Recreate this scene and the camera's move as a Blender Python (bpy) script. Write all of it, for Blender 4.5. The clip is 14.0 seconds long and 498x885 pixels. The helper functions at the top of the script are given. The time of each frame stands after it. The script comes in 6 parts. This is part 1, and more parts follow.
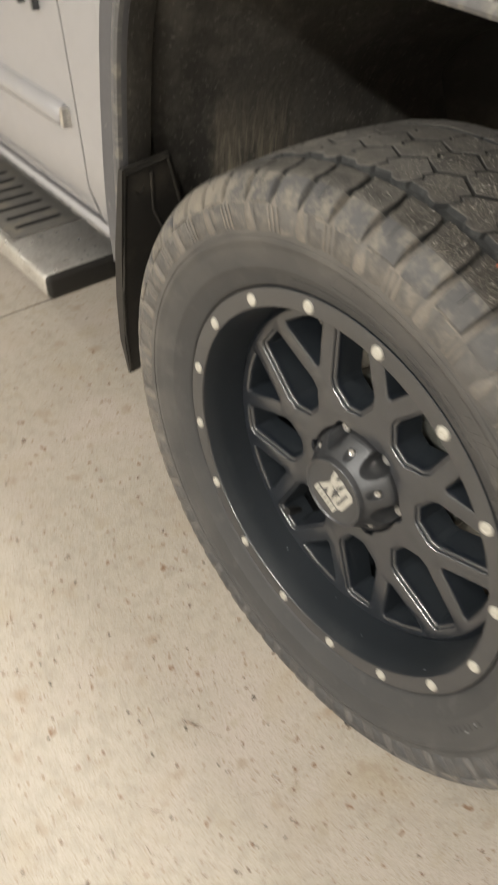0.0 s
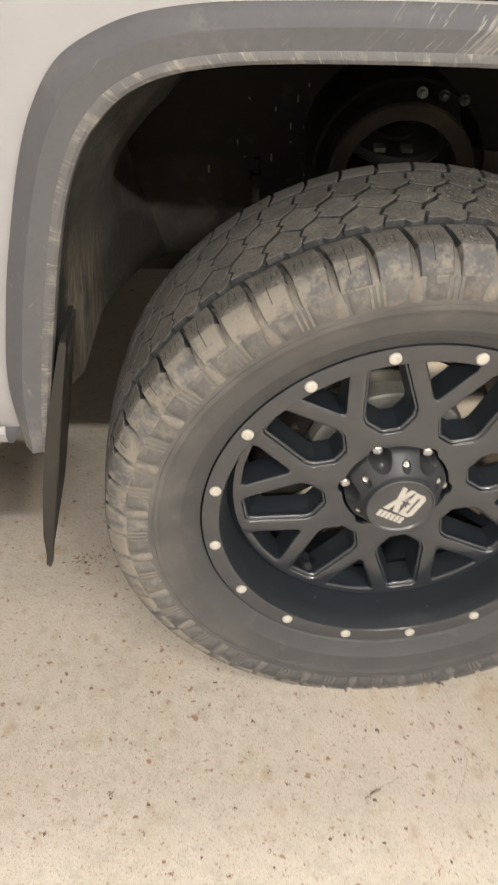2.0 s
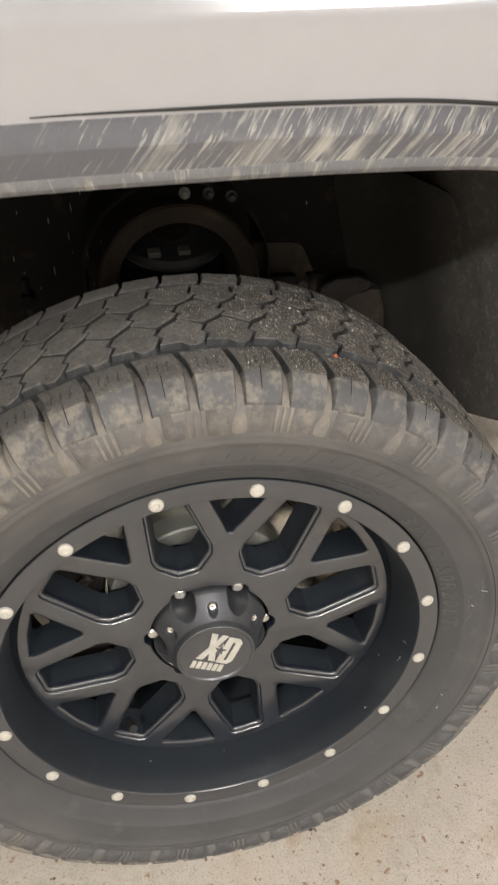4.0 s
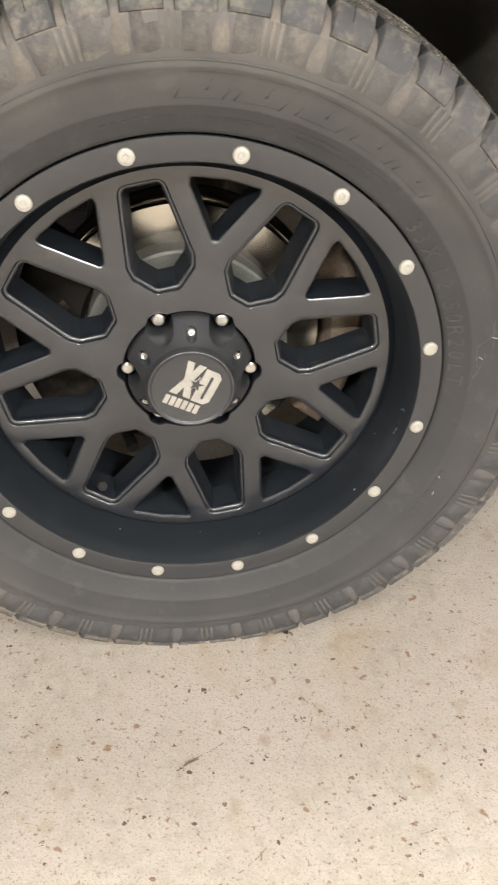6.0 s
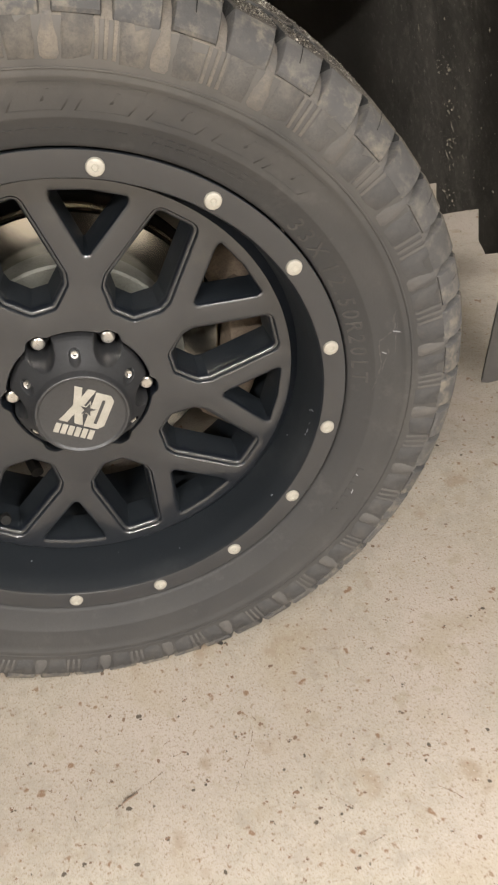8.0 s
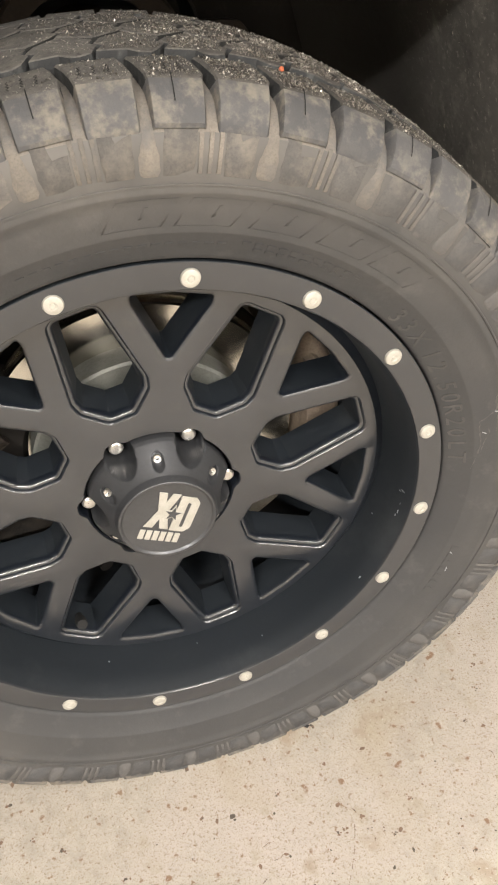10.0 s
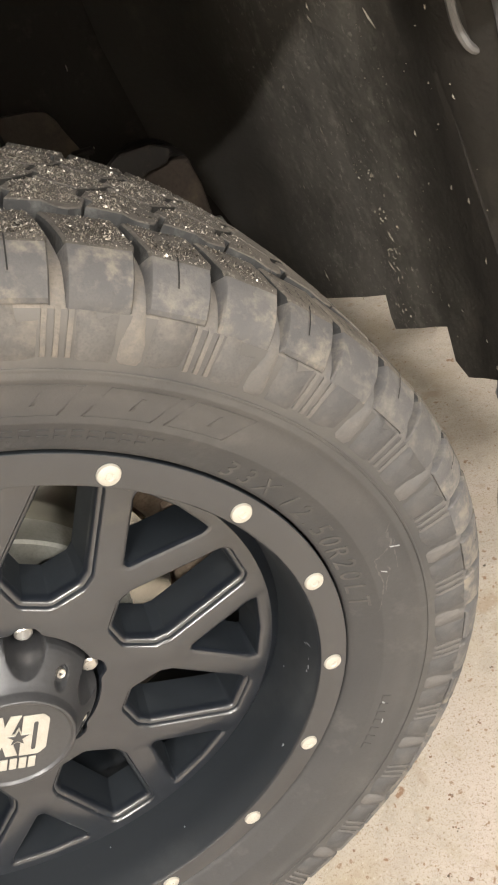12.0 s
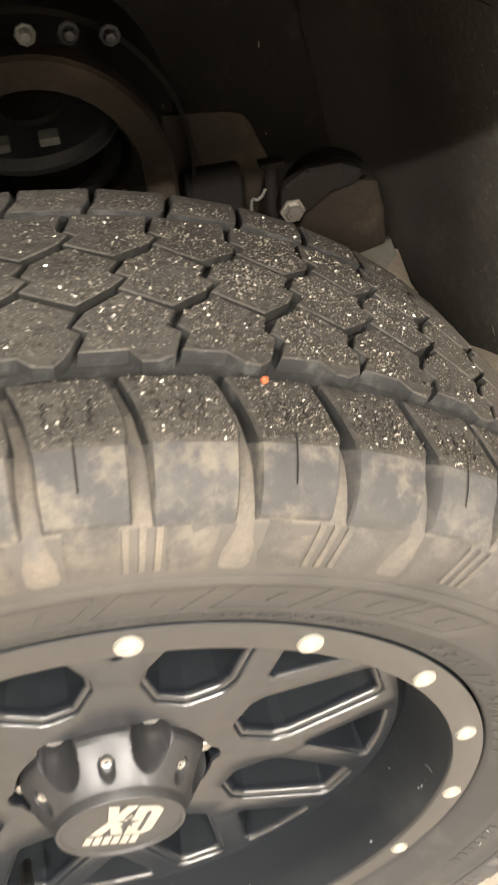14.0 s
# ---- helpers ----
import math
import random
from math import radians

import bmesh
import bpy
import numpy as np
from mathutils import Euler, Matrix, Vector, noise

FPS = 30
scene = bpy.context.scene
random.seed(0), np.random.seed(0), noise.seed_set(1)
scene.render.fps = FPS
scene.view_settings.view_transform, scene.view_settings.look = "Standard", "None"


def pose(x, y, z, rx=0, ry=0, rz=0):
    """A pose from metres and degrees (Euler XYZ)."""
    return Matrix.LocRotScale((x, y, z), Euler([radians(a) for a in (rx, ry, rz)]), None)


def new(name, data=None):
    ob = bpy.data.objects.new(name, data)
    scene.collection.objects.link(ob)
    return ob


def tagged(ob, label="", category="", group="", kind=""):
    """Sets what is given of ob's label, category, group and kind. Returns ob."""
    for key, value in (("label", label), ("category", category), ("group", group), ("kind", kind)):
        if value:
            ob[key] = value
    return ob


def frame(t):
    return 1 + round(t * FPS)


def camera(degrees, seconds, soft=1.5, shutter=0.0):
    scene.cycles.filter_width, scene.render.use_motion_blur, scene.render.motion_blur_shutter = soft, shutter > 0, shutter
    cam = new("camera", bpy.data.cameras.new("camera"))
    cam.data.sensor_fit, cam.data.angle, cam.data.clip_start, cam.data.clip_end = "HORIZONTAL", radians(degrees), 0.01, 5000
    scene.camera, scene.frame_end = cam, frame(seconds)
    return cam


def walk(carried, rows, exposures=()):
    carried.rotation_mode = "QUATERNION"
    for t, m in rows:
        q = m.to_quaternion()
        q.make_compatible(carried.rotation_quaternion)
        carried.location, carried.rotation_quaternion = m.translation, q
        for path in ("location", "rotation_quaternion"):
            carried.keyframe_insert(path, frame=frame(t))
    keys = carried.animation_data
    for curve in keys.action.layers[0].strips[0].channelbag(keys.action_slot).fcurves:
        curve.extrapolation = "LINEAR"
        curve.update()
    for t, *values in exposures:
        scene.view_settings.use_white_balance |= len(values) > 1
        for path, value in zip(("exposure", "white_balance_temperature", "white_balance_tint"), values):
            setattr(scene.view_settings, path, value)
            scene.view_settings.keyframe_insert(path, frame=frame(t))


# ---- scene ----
cam = camera(35.71, 14.0, soft=2.0, shutter=0.4)
# seconds, eye (m), yaw, pitch and roll (degrees)
PATH = [
    (0, 0.4456, -0.4978, 1.1021, 49.86, -43.33, 2.12),
    (0.2, 0.3505, -0.5514, 1.1166, 43.90, -41.69, 1.18),
    (0.5, 0.2347, -0.6467, 1.1318, 31.55, -39.98, 0.25),
    (1, 0.0884, -0.7205, 1.1336, 13.80, -38.66, 0.41),
    (1.5, -0.1369, -0.6863, 1.1410, 3.13, -38.13, 1.17),
    (2, -0.2801, -0.7436, 1.1280, -4.72, -39.40, 3.13),
    (2.5, -0.3197, -0.7860, 1.1457, -12.13, -39.65, 5.16),
    (3, -0.2554, -0.7595, 1.1525, -14.73, -38.73, 3.93),
    (3.5, -0.1432, -0.6288, 1.1511, -11.08, -36.14, -0.51),
    (3.7, -0.1017, -0.6038, 1.1490, -11.60, -34.33, -1.15),
    (5.8, -0.0396, -0.7061, 0.8489, -7.36, -35.95, 2.23),
    (6, -0.0239, -0.7109, 0.8448, -7.04, -36.16, 1.76),
    (6.5, 0.0229, -0.7247, 0.8566, -8.84, -36.35, 1.22),
    (7, 0.0304, -0.7173, 0.8607, -9.84, -37.21, 0.04),
    (7.5, 0.0418, -0.6998, 0.8623, -10.81, -38.39, -0.95),
    (8, 0.0403, -0.6414, 0.8648, -11.49, -39.30, -1.50),
    (8.2, 0.0200, -0.6091, 0.8691, -11.52, -39.88, -1.84),
    (10.3, -0.0300, -0.5240, 0.9138, -12.22, -39.18, -5.69),
    (10.5, -0.0068, -0.5368, 0.9152, -12.27, -38.99, -6.19),
    (11, 0.1142, -0.5371, 0.9362, -12.46, -37.03, -7.89),
    (11.5, 0.1392, -0.4440, 0.9177, -12.21, -36.15, -12.13),
    (12, 0.1444, -0.3920, 0.8882, -13.09, -36.89, -14.17),
    (12.5, 0.1426, -0.3800, 0.9059, -13.55, -38.11, -10.67),
    (13, 0.1312, -0.2574, 0.9496, -13.17, -40.74, -7.05),
    (13.5, 0.1091, -0.1649, 0.9544, -11.71, -43.74, -6.41),
    (14, 0.0835, -0.2290, 0.9824, -9.28, -43.20, -5.51),
]


walk(cam, [(t, pose(x, y, z, 90 + pitch, 0, yaw) @ pose(0, 0, 0, 0, 0, roll)) for t, x, y, z, yaw, pitch, roll in PATH],
     exposures=[(0.0, -0.28, 6650, 7), (0.5, -0.22, 6650, 7), (1.0, -0.06, 6700, 8), (2.0, 0.04, 6600, 10), (3.0, 0.0, 6500, 10), (3.6, -0.10, 6380, 10), (6.0, 0.05, 6420, 10), (8.2, -0.18, 6600, 10), (10.5, 0.28, 6600, 10), (11.0, 0.2, 6700, 10), (11.5, 0.36, 6700, 10), (12.5, 0.46, 6700, 10), (13.0, 0.62, 6950, 10), (13.5, 0.60, 7050, 10), (14.0, 0.76, 7050, 10)])

# ---- light: a closed workshop with tube fittings on the ceiling ----
world = bpy.data.worlds.new("workshop_air")
world.use_nodes = True
world.node_tree.nodes["Background"].inputs[0].default_value = (0.95, 0.97, 1.0, 1)
world.node_tree.nodes["Background"].inputs[1].default_value = 0.08
scene.world = world
CEILING = 3.4
# x, y, length, width, watts of each ceiling fitting
FITTINGS = [(0.30, -1.7, 1.2, 0.16, 30), (-1.7, -3.8, 1.2, 0.16, 258), (1.5, -3.8, 1.2, 0.16, 232), (-4.5, -3.8, 1.2, 0.16, 52), (4.3, -3.8, 1.2, 0.16, 148), (-1.5, 0.6, 1.2, 0.4, 48), (1.5, 0.6, 1.2, 0.4, 48)]


# ---- materials ----
def mat(name, base, other=None, scale=8.0, rough=0.5, metal=0.0, bump=0.0, bump_scale=200.0, vary_rough=0.1,
        dirt=None, dirt_scale=3.0, dirt_amount=0.4, stretch=(1, 1, 1), turn=(0, 0, 0), random=0.0, spec=0.5, coat=0.0, coat_rough=0.06, coat_ior=1.5, grain=1.0):
    """A surface with two scales of variation: a broad drift of colour, patches of dirt, and fine relief."""
    m = bpy.data.materials.new(name)
    m.use_nodes = True
    nt = m.node_tree
    n, link = nt.nodes, nt.links.new
    b = n["Principled BSDF"]
    geo = n.new("ShaderNodeNewGeometry")
    mp = n.new("ShaderNodeMapping")
    mp.vector_type = "TEXTURE"
    mp.inputs["Scale"].default_value = [1 / v for v in stretch]
    mp.inputs["Rotation"].default_value = [radians(a) for a in turn]
    link(geo.outputs["Position"], mp.inputs["Vector"])

    def noise_at(s, detail=5.0, rou=0.6, mapped=True):
        t = n.new("ShaderNodeTexNoise")
        t.inputs["Scale"].default_value, t.inputs["Detail"].default_value, t.inputs["Roughness"].default_value = s, detail, rou
        link(mp.outputs["Vector"] if mapped else geo.outputs["Position"], t.inputs["Vector"])
        return t.outputs["Fac"]

    def ramp(src, lo, hi):
        r = n.new("ShaderNodeMapRange")
        r.inputs["From Min"].default_value, r.inputs["From Max"].default_value = lo, hi
        link(src, r.inputs["Value"])
        return r.outputs["Result"]

    def mix(f, a, c):
        x = n.new("ShaderNodeMix")
        x.data_type = "RGBA"
        for v, i in ((f, 0), (a, 6), (c, 7)):
            if isinstance(v, (int, float)):
                x.inputs[i].default_value = v
            elif isinstance(v, tuple):
                x.inputs[i].default_value = (*v, 1)
            else:
                link(v, x.inputs[i])
        return x.outputs[2]

    other = other or tuple(0.82 * v for v in base)
    broad = ramp(noise_at(scale, mapped=False), 0.32, 0.68)
    col = mix(broad, base, other)
    fine = noise_at(scale * 14, 4.0, 0.65, mapped=False)
    col = mix(ramp(fine, 0.45, 0.8), col, tuple((1 - 0.2 * grain) * v for v in other))
    if dirt:
        a = ramp(noise_at(dirt_scale, 8.0, 0.68), 0.62 - 0.3 * dirt_amount, 0.82 - 0.3 * dirt_amount)
        mu = n.new("ShaderNodeMath")
        mu.operation = "MULTIPLY"
        link(a, mu.inputs[0])
        mu.inputs[1].default_value = 0.85
        col = mix(mu.outputs[0], col, dirt)
    if random:
        oi = n.new("ShaderNodeObjectInfo")
        hs = n.new("ShaderNodeHueSaturation")
        link(ramp(oi.outputs["Random"], 0, 1), hs.inputs["Value"])
        hs.inputs["Value"].default_value = 1
        r = n.new("ShaderNodeMapRange")
        r.inputs["To Min"].default_value, r.inputs["To Max"].default_value = 1 - random, 1 + random
        link(oi.outputs["Random"], r.inputs["Value"])
        link(r.outputs["Result"], hs.inputs["Value"])
        link(col, hs.inputs["Color"])
        col = hs.outputs["Color"]
    link(col, b.inputs["Base Color"])
    rr = n.new("ShaderNodeMapRange")
    rr.inputs["To Min"].default_value, rr.inputs["To Max"].default_value = max(0.02, rough - vary_rough), min(1, rough + vary_rough)
    link(noise_at(scale * 4, 6.0, mapped=False), rr.inputs["Value"])
    link(rr.outputs["Result"], b.inputs["Roughness"])
    b.inputs["Metallic"].default_value = metal
    b.inputs["Specular IOR Level"].default_value = spec
    b.inputs["Coat Weight"].default_value = coat
    b.inputs["Coat Roughness"].default_value = coat_rough
    b.inputs["Coat IOR"].default_value = coat_ior
    if bump:
        bp = n.new("ShaderNodeBump")
        bp.inputs["Strength"].default_value, bp.inputs["Distance"].default_value = 1.0, bump
        link(noise_at(bump_scale, 6.0, 0.6, mapped=False), bp.inputs["Height"])
        link(bp.outputs["Normal"], b.inputs["Normal"])
    return m


def blend(m, fac, colour):
    """Lays a colour over a material's base where fac says."""
    n, link = m.node_tree.nodes, m.node_tree.links.new
    b = n["Principled BSDF"]
    x = n.new("ShaderNodeMix")
    x.data_type = "RGBA"
    link(fac, x.inputs[0])
    link(b.inputs["Base Color"].links[0].from_socket, x.inputs[6])
    x.inputs[7].default_value = (*colour, 1)
    link(x.outputs[2], b.inputs["Base Color"])
    return m


def sums(m, op, a, c):
    """One arithmetic node."""
    n, link = m.node_tree.nodes, m.node_tree.links.new
    x = n.new("ShaderNodeMath")
    x.operation = op
    for i, v in enumerate((a, c)):
        if isinstance(v, (int, float)):
            x.inputs[i].default_value = v
        else:
            link(v, x.inputs[i])
    return x.outputs[0]


def step(m, src, lo, hi):
    n, link = m.node_tree.nodes, m.node_tree.links.new
    r = n.new("ShaderNodeMapRange")
    r.interpolation_type = "SMOOTHSTEP"
    r.inputs["From Min"].default_value, r.inputs["From Max"].default_value = lo, hi
    link(src, r.inputs["Value"])
    return r.outputs["Result"]


def cloud(m, scale, detail=6.0, vector=None, rough=0.6):
    n, link = m.node_tree.nodes, m.node_tree.links.new
    t = n.new("ShaderNodeTexNoise")
    t.inputs["Scale"].default_value, t.inputs["Detail"].default_value, t.inputs["Roughness"].default_value = scale, detail, rough
    link(vector or n.new("ShaderNodeNewGeometry").outputs["Position"], t.inputs["Vector"])
    return t.outputs["Fac"]


def place(m):
    n, link = m.node_tree.nodes, m.node_tree.links.new
    s = n.new("ShaderNodeSeparateXYZ")
    link(n.new("ShaderNodeNewGeometry").outputs["Position"], s.inputs[0])
    return s.outputs


def dusty(m, colour, scale, lo, hi):
    """Tan dust in patches; the rear side of the tyre has picked up more of it."""
    rear = sums(m, "MULTIPLY", step(m, place(m)["X"], 0.24, -0.28), 0.20)
    fine = sums(m, "MULTIPLY", sums(m, "SUBTRACT", cloud(m, 170, 4.0), 0.5), 0.55)
    f = step(m, sums(m, "ADD", sums(m, "ADD", cloud(m, scale), rear), fine), lo, hi)
    return blend(m, sums(m, "MULTIPLY", f, 0.85), colour)


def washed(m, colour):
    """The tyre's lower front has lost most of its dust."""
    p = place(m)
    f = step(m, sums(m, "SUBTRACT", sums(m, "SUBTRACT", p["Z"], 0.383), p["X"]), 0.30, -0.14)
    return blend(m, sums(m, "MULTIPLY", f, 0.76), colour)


def flare_plastic():
    """Blue-grey moulded plastic with slanting pale scratches, thickest over the wheel."""
    m = mat("flare_grey_plastic", (0.080, 0.080, 0.088), (0.098, 0.097, 0.103), 9, 0.46, bump=0.00012, bump_scale=400, dirt=(0.20, 0.19, 0.175), dirt_scale=9, dirt_amount=0.12, spec=0.4)
    n, link = m.node_tree.nodes, m.node_tree.links.new
    turn, fit = n.new("ShaderNodeMapping"), n.new("ShaderNodeMapping")
    turn.inputs["Rotation"].default_value = (0, radians(-40), 0)
    fit.inputs["Scale"].default_value = (1, 0.15, 0.035)
    link(n.new("ShaderNodeNewGeometry").outputs["Position"], turn.inputs["Vector"])
    link(turn.outputs["Vector"], fit.inputs["Vector"])
    x = place(m)["X"]
    where = sums(m, "MULTIPLY", step(m, x, -0.22, 0.06), step(m, x, 0.36, 0.20))
    for scale, lo, colour, most in ((150, 0.70, (0.27, 0.26, 0.24), 0.7), (420, 0.69, (0.33, 0.315, 0.28), 0.8), (70, 0.72, (0.28, 0.265, 0.23), 0.6)):
        s = sums(m, "ADD", cloud(m, scale, 3.0, fit.outputs["Vector"]), sums(m, "MULTIPLY", where, 0.17))
        s = sums(m, "ADD", s, sums(m, "MULTIPLY", sums(m, "SUBTRACT", cloud(m, 22, 3.0), 0.5), 0.3))
        blend(m, sums(m, "MULTIPLY", step(m, s, lo, lo + 0.13), most), colour)
    # Scuffs and chips on the rear leg, slanting the other way.
    turn, fit = n.new("ShaderNodeMapping"), n.new("ShaderNodeMapping")
    turn.inputs["Rotation"].default_value = (0, radians(28), 0)
    fit.inputs["Scale"].default_value = (1, 0.15, 0.12)
    link(n.new("ShaderNodeNewGeometry").outputs["Position"], turn.inputs["Vector"])
    link(turn.outputs["Vector"], fit.inputs["Vector"])
    p = place(m)
    leg = sums(m, "MULTIPLY", step(m, p["X"], -0.36, -0.45), step(m, p["Z"], 0.86, 0.68))
    for scale, lo, colour, most in ((90, 0.66, (0.23, 0.225, 0.21), 0.55), (260, 0.70, (0.34, 0.325, 0.295), 0.7)):
        s = sums(m, "ADD", cloud(m, scale, 3.0, fit.outputs["Vector"]), sums(m, "MULTIPLY", sums(m, "SUBTRACT", cloud(m, 26, 3.0), 0.5), 0.4))
        blend(m, sums(m, "MULTIPLY", leg, sums(m, "MULTIPLY", step(m, s, lo, lo + 0.12), most)), colour)
    return m


RUBBER_TREAD = mat("tread_rubber", (0.080, 0.075, 0.069), (0.108, 0.101, 0.092), 24, 0.85, bump=0.0014, bump_scale=240, dirt=(0.150, 0.138, 0.119), dirt_scale=55, dirt_amount=0.45, random=0.14)
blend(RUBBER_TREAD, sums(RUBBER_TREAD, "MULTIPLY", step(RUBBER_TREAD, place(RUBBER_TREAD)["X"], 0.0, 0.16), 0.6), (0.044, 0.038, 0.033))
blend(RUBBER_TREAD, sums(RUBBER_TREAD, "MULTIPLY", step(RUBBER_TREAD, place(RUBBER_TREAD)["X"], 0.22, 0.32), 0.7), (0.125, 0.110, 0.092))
for scale, lo, hi, most, tone in ((330, 0.57, 0.68, 0.55, (0.21, 0.195, 0.17)), (210, 0.56, 0.66, 0.6, (0.030, 0.028, 0.026)), (95, 0.58, 0.68, 0.4, (0.040, 0.038, 0.036))):
    blend(RUBBER_TREAD, sums(RUBBER_TREAD, "MULTIPLY", step(RUBBER_TREAD, cloud(RUBBER_TREAD, scale, 4.0), lo, hi), most), tone)
RUBBER_SHOULDER = dusty(mat("shoulder_rubber", (0.069, 0.069, 0.073), (0.095, 0.093, 0.093), 50, 0.72, bump=0.0007, bump_scale=200, dirt=(0.155, 0.145, 0.132), dirt_scale=60, dirt_amount=0.45, random=0.16), (0.195, 0.174, 0.144), 30, 0.50, 0.80)
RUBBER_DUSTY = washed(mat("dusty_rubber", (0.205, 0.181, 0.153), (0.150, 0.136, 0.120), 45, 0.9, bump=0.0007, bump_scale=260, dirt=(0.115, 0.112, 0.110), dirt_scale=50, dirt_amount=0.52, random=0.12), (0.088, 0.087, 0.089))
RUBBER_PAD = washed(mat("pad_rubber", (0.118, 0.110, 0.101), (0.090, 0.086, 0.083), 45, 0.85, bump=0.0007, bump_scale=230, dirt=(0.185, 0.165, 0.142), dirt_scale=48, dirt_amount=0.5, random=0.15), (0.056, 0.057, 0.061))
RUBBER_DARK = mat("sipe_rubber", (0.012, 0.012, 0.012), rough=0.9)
RUBBER_LETTER = mat("raised_lettering_rubber", (0.058, 0.057, 0.056), (0.074, 0.072, 0.069), 30, 0.7, bump=0.0003, bump_scale=300, dirt=(0.105, 0.102, 0.098), dirt_scale=60, dirt_amount=0.35)
CHALK = mat("pale_rubber_scrape", (0.125, 0.122, 0.118), (0.070, 0.069, 0.068), 120, 0.85, bump=0.0003, bump_scale=300)
# Clean groove rubber, its colour also darkened for shade between the blocks.
RUBBER_CUT = mat("shaded_cut_rubber", (0.020, 0.020, 0.019), (0.034, 0.033, 0.031), 60, 0.9, bump=0.0010, bump_scale=220, dirt=(0.07, 0.067, 0.062), dirt_scale=60, dirt_amount=0.30, spec=0.3)
RUBBER_GROOVE = mat("shaded_groove_rubber", (0.028, 0.029, 0.030), (0.045, 0.046, 0.046), 60, 0.9, bump=0.0010, bump_scale=220, dirt=(0.095, 0.096, 0.094), dirt_scale=60, dirt_amount=0.36, spec=0.3)
FLAP = mat("flap_rubber", (0.013, 0.012, 0.011), (0.021, 0.019, 0.016), 9, 0.62, bump=0.0003, bump_scale=160, dirt=(0.055, 0.047, 0.037), dirt_scale=12, dirt_amount=0.3)
PAINT_BLACK = mat("satin_black_paint", (0.0090, 0.0122, 0.0180), (0.0108, 0.0140, 0.0198), 10, 0.36, bump=0.00003, bump_scale=900, vary_rough=0.04, dirt=(0.03, 0.029, 0.027), dirt_scale=16, dirt_amount=0.08, coat=1.0, coat_rough=0.20, coat_ior=1.68)
PAINT_BARREL = mat("matt_navy_black_paint", (0.0100, 0.0136, 0.0182), (0.0125, 0.0165, 0.0215), 10, 0.62, bump=0.00003, bump_scale=900, vary_rough=0.04, dirt=(0.030, 0.034, 0.038), dirt_scale=9, dirt_amount=0.34, spec=0.35, coat=0.12, coat_rough=0.35)
CAP_BLACK = mat("dark_gloss_cap", (0.070, 0.073, 0.080), (0.082, 0.084, 0.090), 20, 0.42, metal=0.6, vary_rough=0.03, bump=0.00003, bump_scale=700, coat=0.35, coat_rough=0.26)
CHROME = mat("bright_steel", (0.75, 0.73, 0.69), (0.62, 0.6, 0.56), 90, 0.3, metal=0.9, bump=0.0001, bump_scale=900)
RIVET = mat("rivet_aluminium", (0.54, 0.525, 0.475), (0.45, 0.43, 0.38), 120, 0.55, metal=0.35, bump=0.0001, bump_scale=800)
HAT = mat("brake_hat_grey", (0.23, 0.235, 0.215), (0.19, 0.19, 0.17), 24, 0.55, metal=0.3, bump=0.0002, bump_scale=300)
LOGO = mat("logo_silver", (0.52, 0.505, 0.465), (0.43, 0.415, 0.37), 90, 0.5, metal=0.3)
DISC = mat("brake_disc_steel", (0.66, 0.63, 0.56), (0.56, 0.53, 0.47), 5, 0.20, metal=1.0, vary_rough=0.03, grain=0.2)
swirl = DISC.node_tree.nodes.new("ShaderNodeTangent")
swirl.direction_type, swirl.axis = "RADIAL", "Y"
DISC.node_tree.links.new(swirl.outputs["Tangent"], DISC.node_tree.nodes["Principled BSDF"].inputs["Tangent"])
DISC.node_tree.nodes["Principled BSDF"].inputs["Anisotropic"].default_value = 0.75
RUST = mat("rusty_iron", (0.29, 0.225, 0.165), (0.17, 0.13, 0.098), 30, 0.85, bump=0.0012, bump_scale=120, dirt=(0.22, 0.17, 0.12), dirt_scale=20, dirt_amount=0.4)
SEAT = mat("worn_grey_steel", (0.075, 0.076, 0.082), (0.05, 0.05, 0.054), 22, 0.42, metal=0.4, bump=0.0003, bump_scale=160, dirt=(0.03, 0.027, 0.025), dirt_scale=18, dirt_amount=0.35)
IRON = mat("dark_iron", (0.011, 0.010, 0.0095), (0.019, 0.016, 0.0135), 16, 0.7, bump=0.0006, bump_scale=150, dirt=(0.055, 0.045, 0.034), dirt_scale=14, dirt_amount=0.3, spec=0.25)
ARM = mat("dusty_arm_iron", (0.042, 0.032, 0.025), (0.028, 0.022, 0.018), 14, 0.7, bump=0.0006, bump_scale=130, dirt=(0.085, 0.066, 0.047), dirt_scale=16, dirt_amount=0.35, spec=0.25)
LINER = mat("dusty_lit_liner_plastic", (0.020, 0.019, 0.017), (0.030, 0.027, 0.023), 7, 0.75, bump=0.0011, bump_scale=130, dirt=(0.065, 0.056, 0.044), dirt_scale=9, dirt_amount=0.2)
# Dust mottling that also paints in the light on the liner's front.
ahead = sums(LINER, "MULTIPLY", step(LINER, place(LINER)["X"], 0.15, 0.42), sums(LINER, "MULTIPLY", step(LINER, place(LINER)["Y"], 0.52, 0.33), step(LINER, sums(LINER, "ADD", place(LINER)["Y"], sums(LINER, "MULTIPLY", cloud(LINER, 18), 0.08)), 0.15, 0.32)))
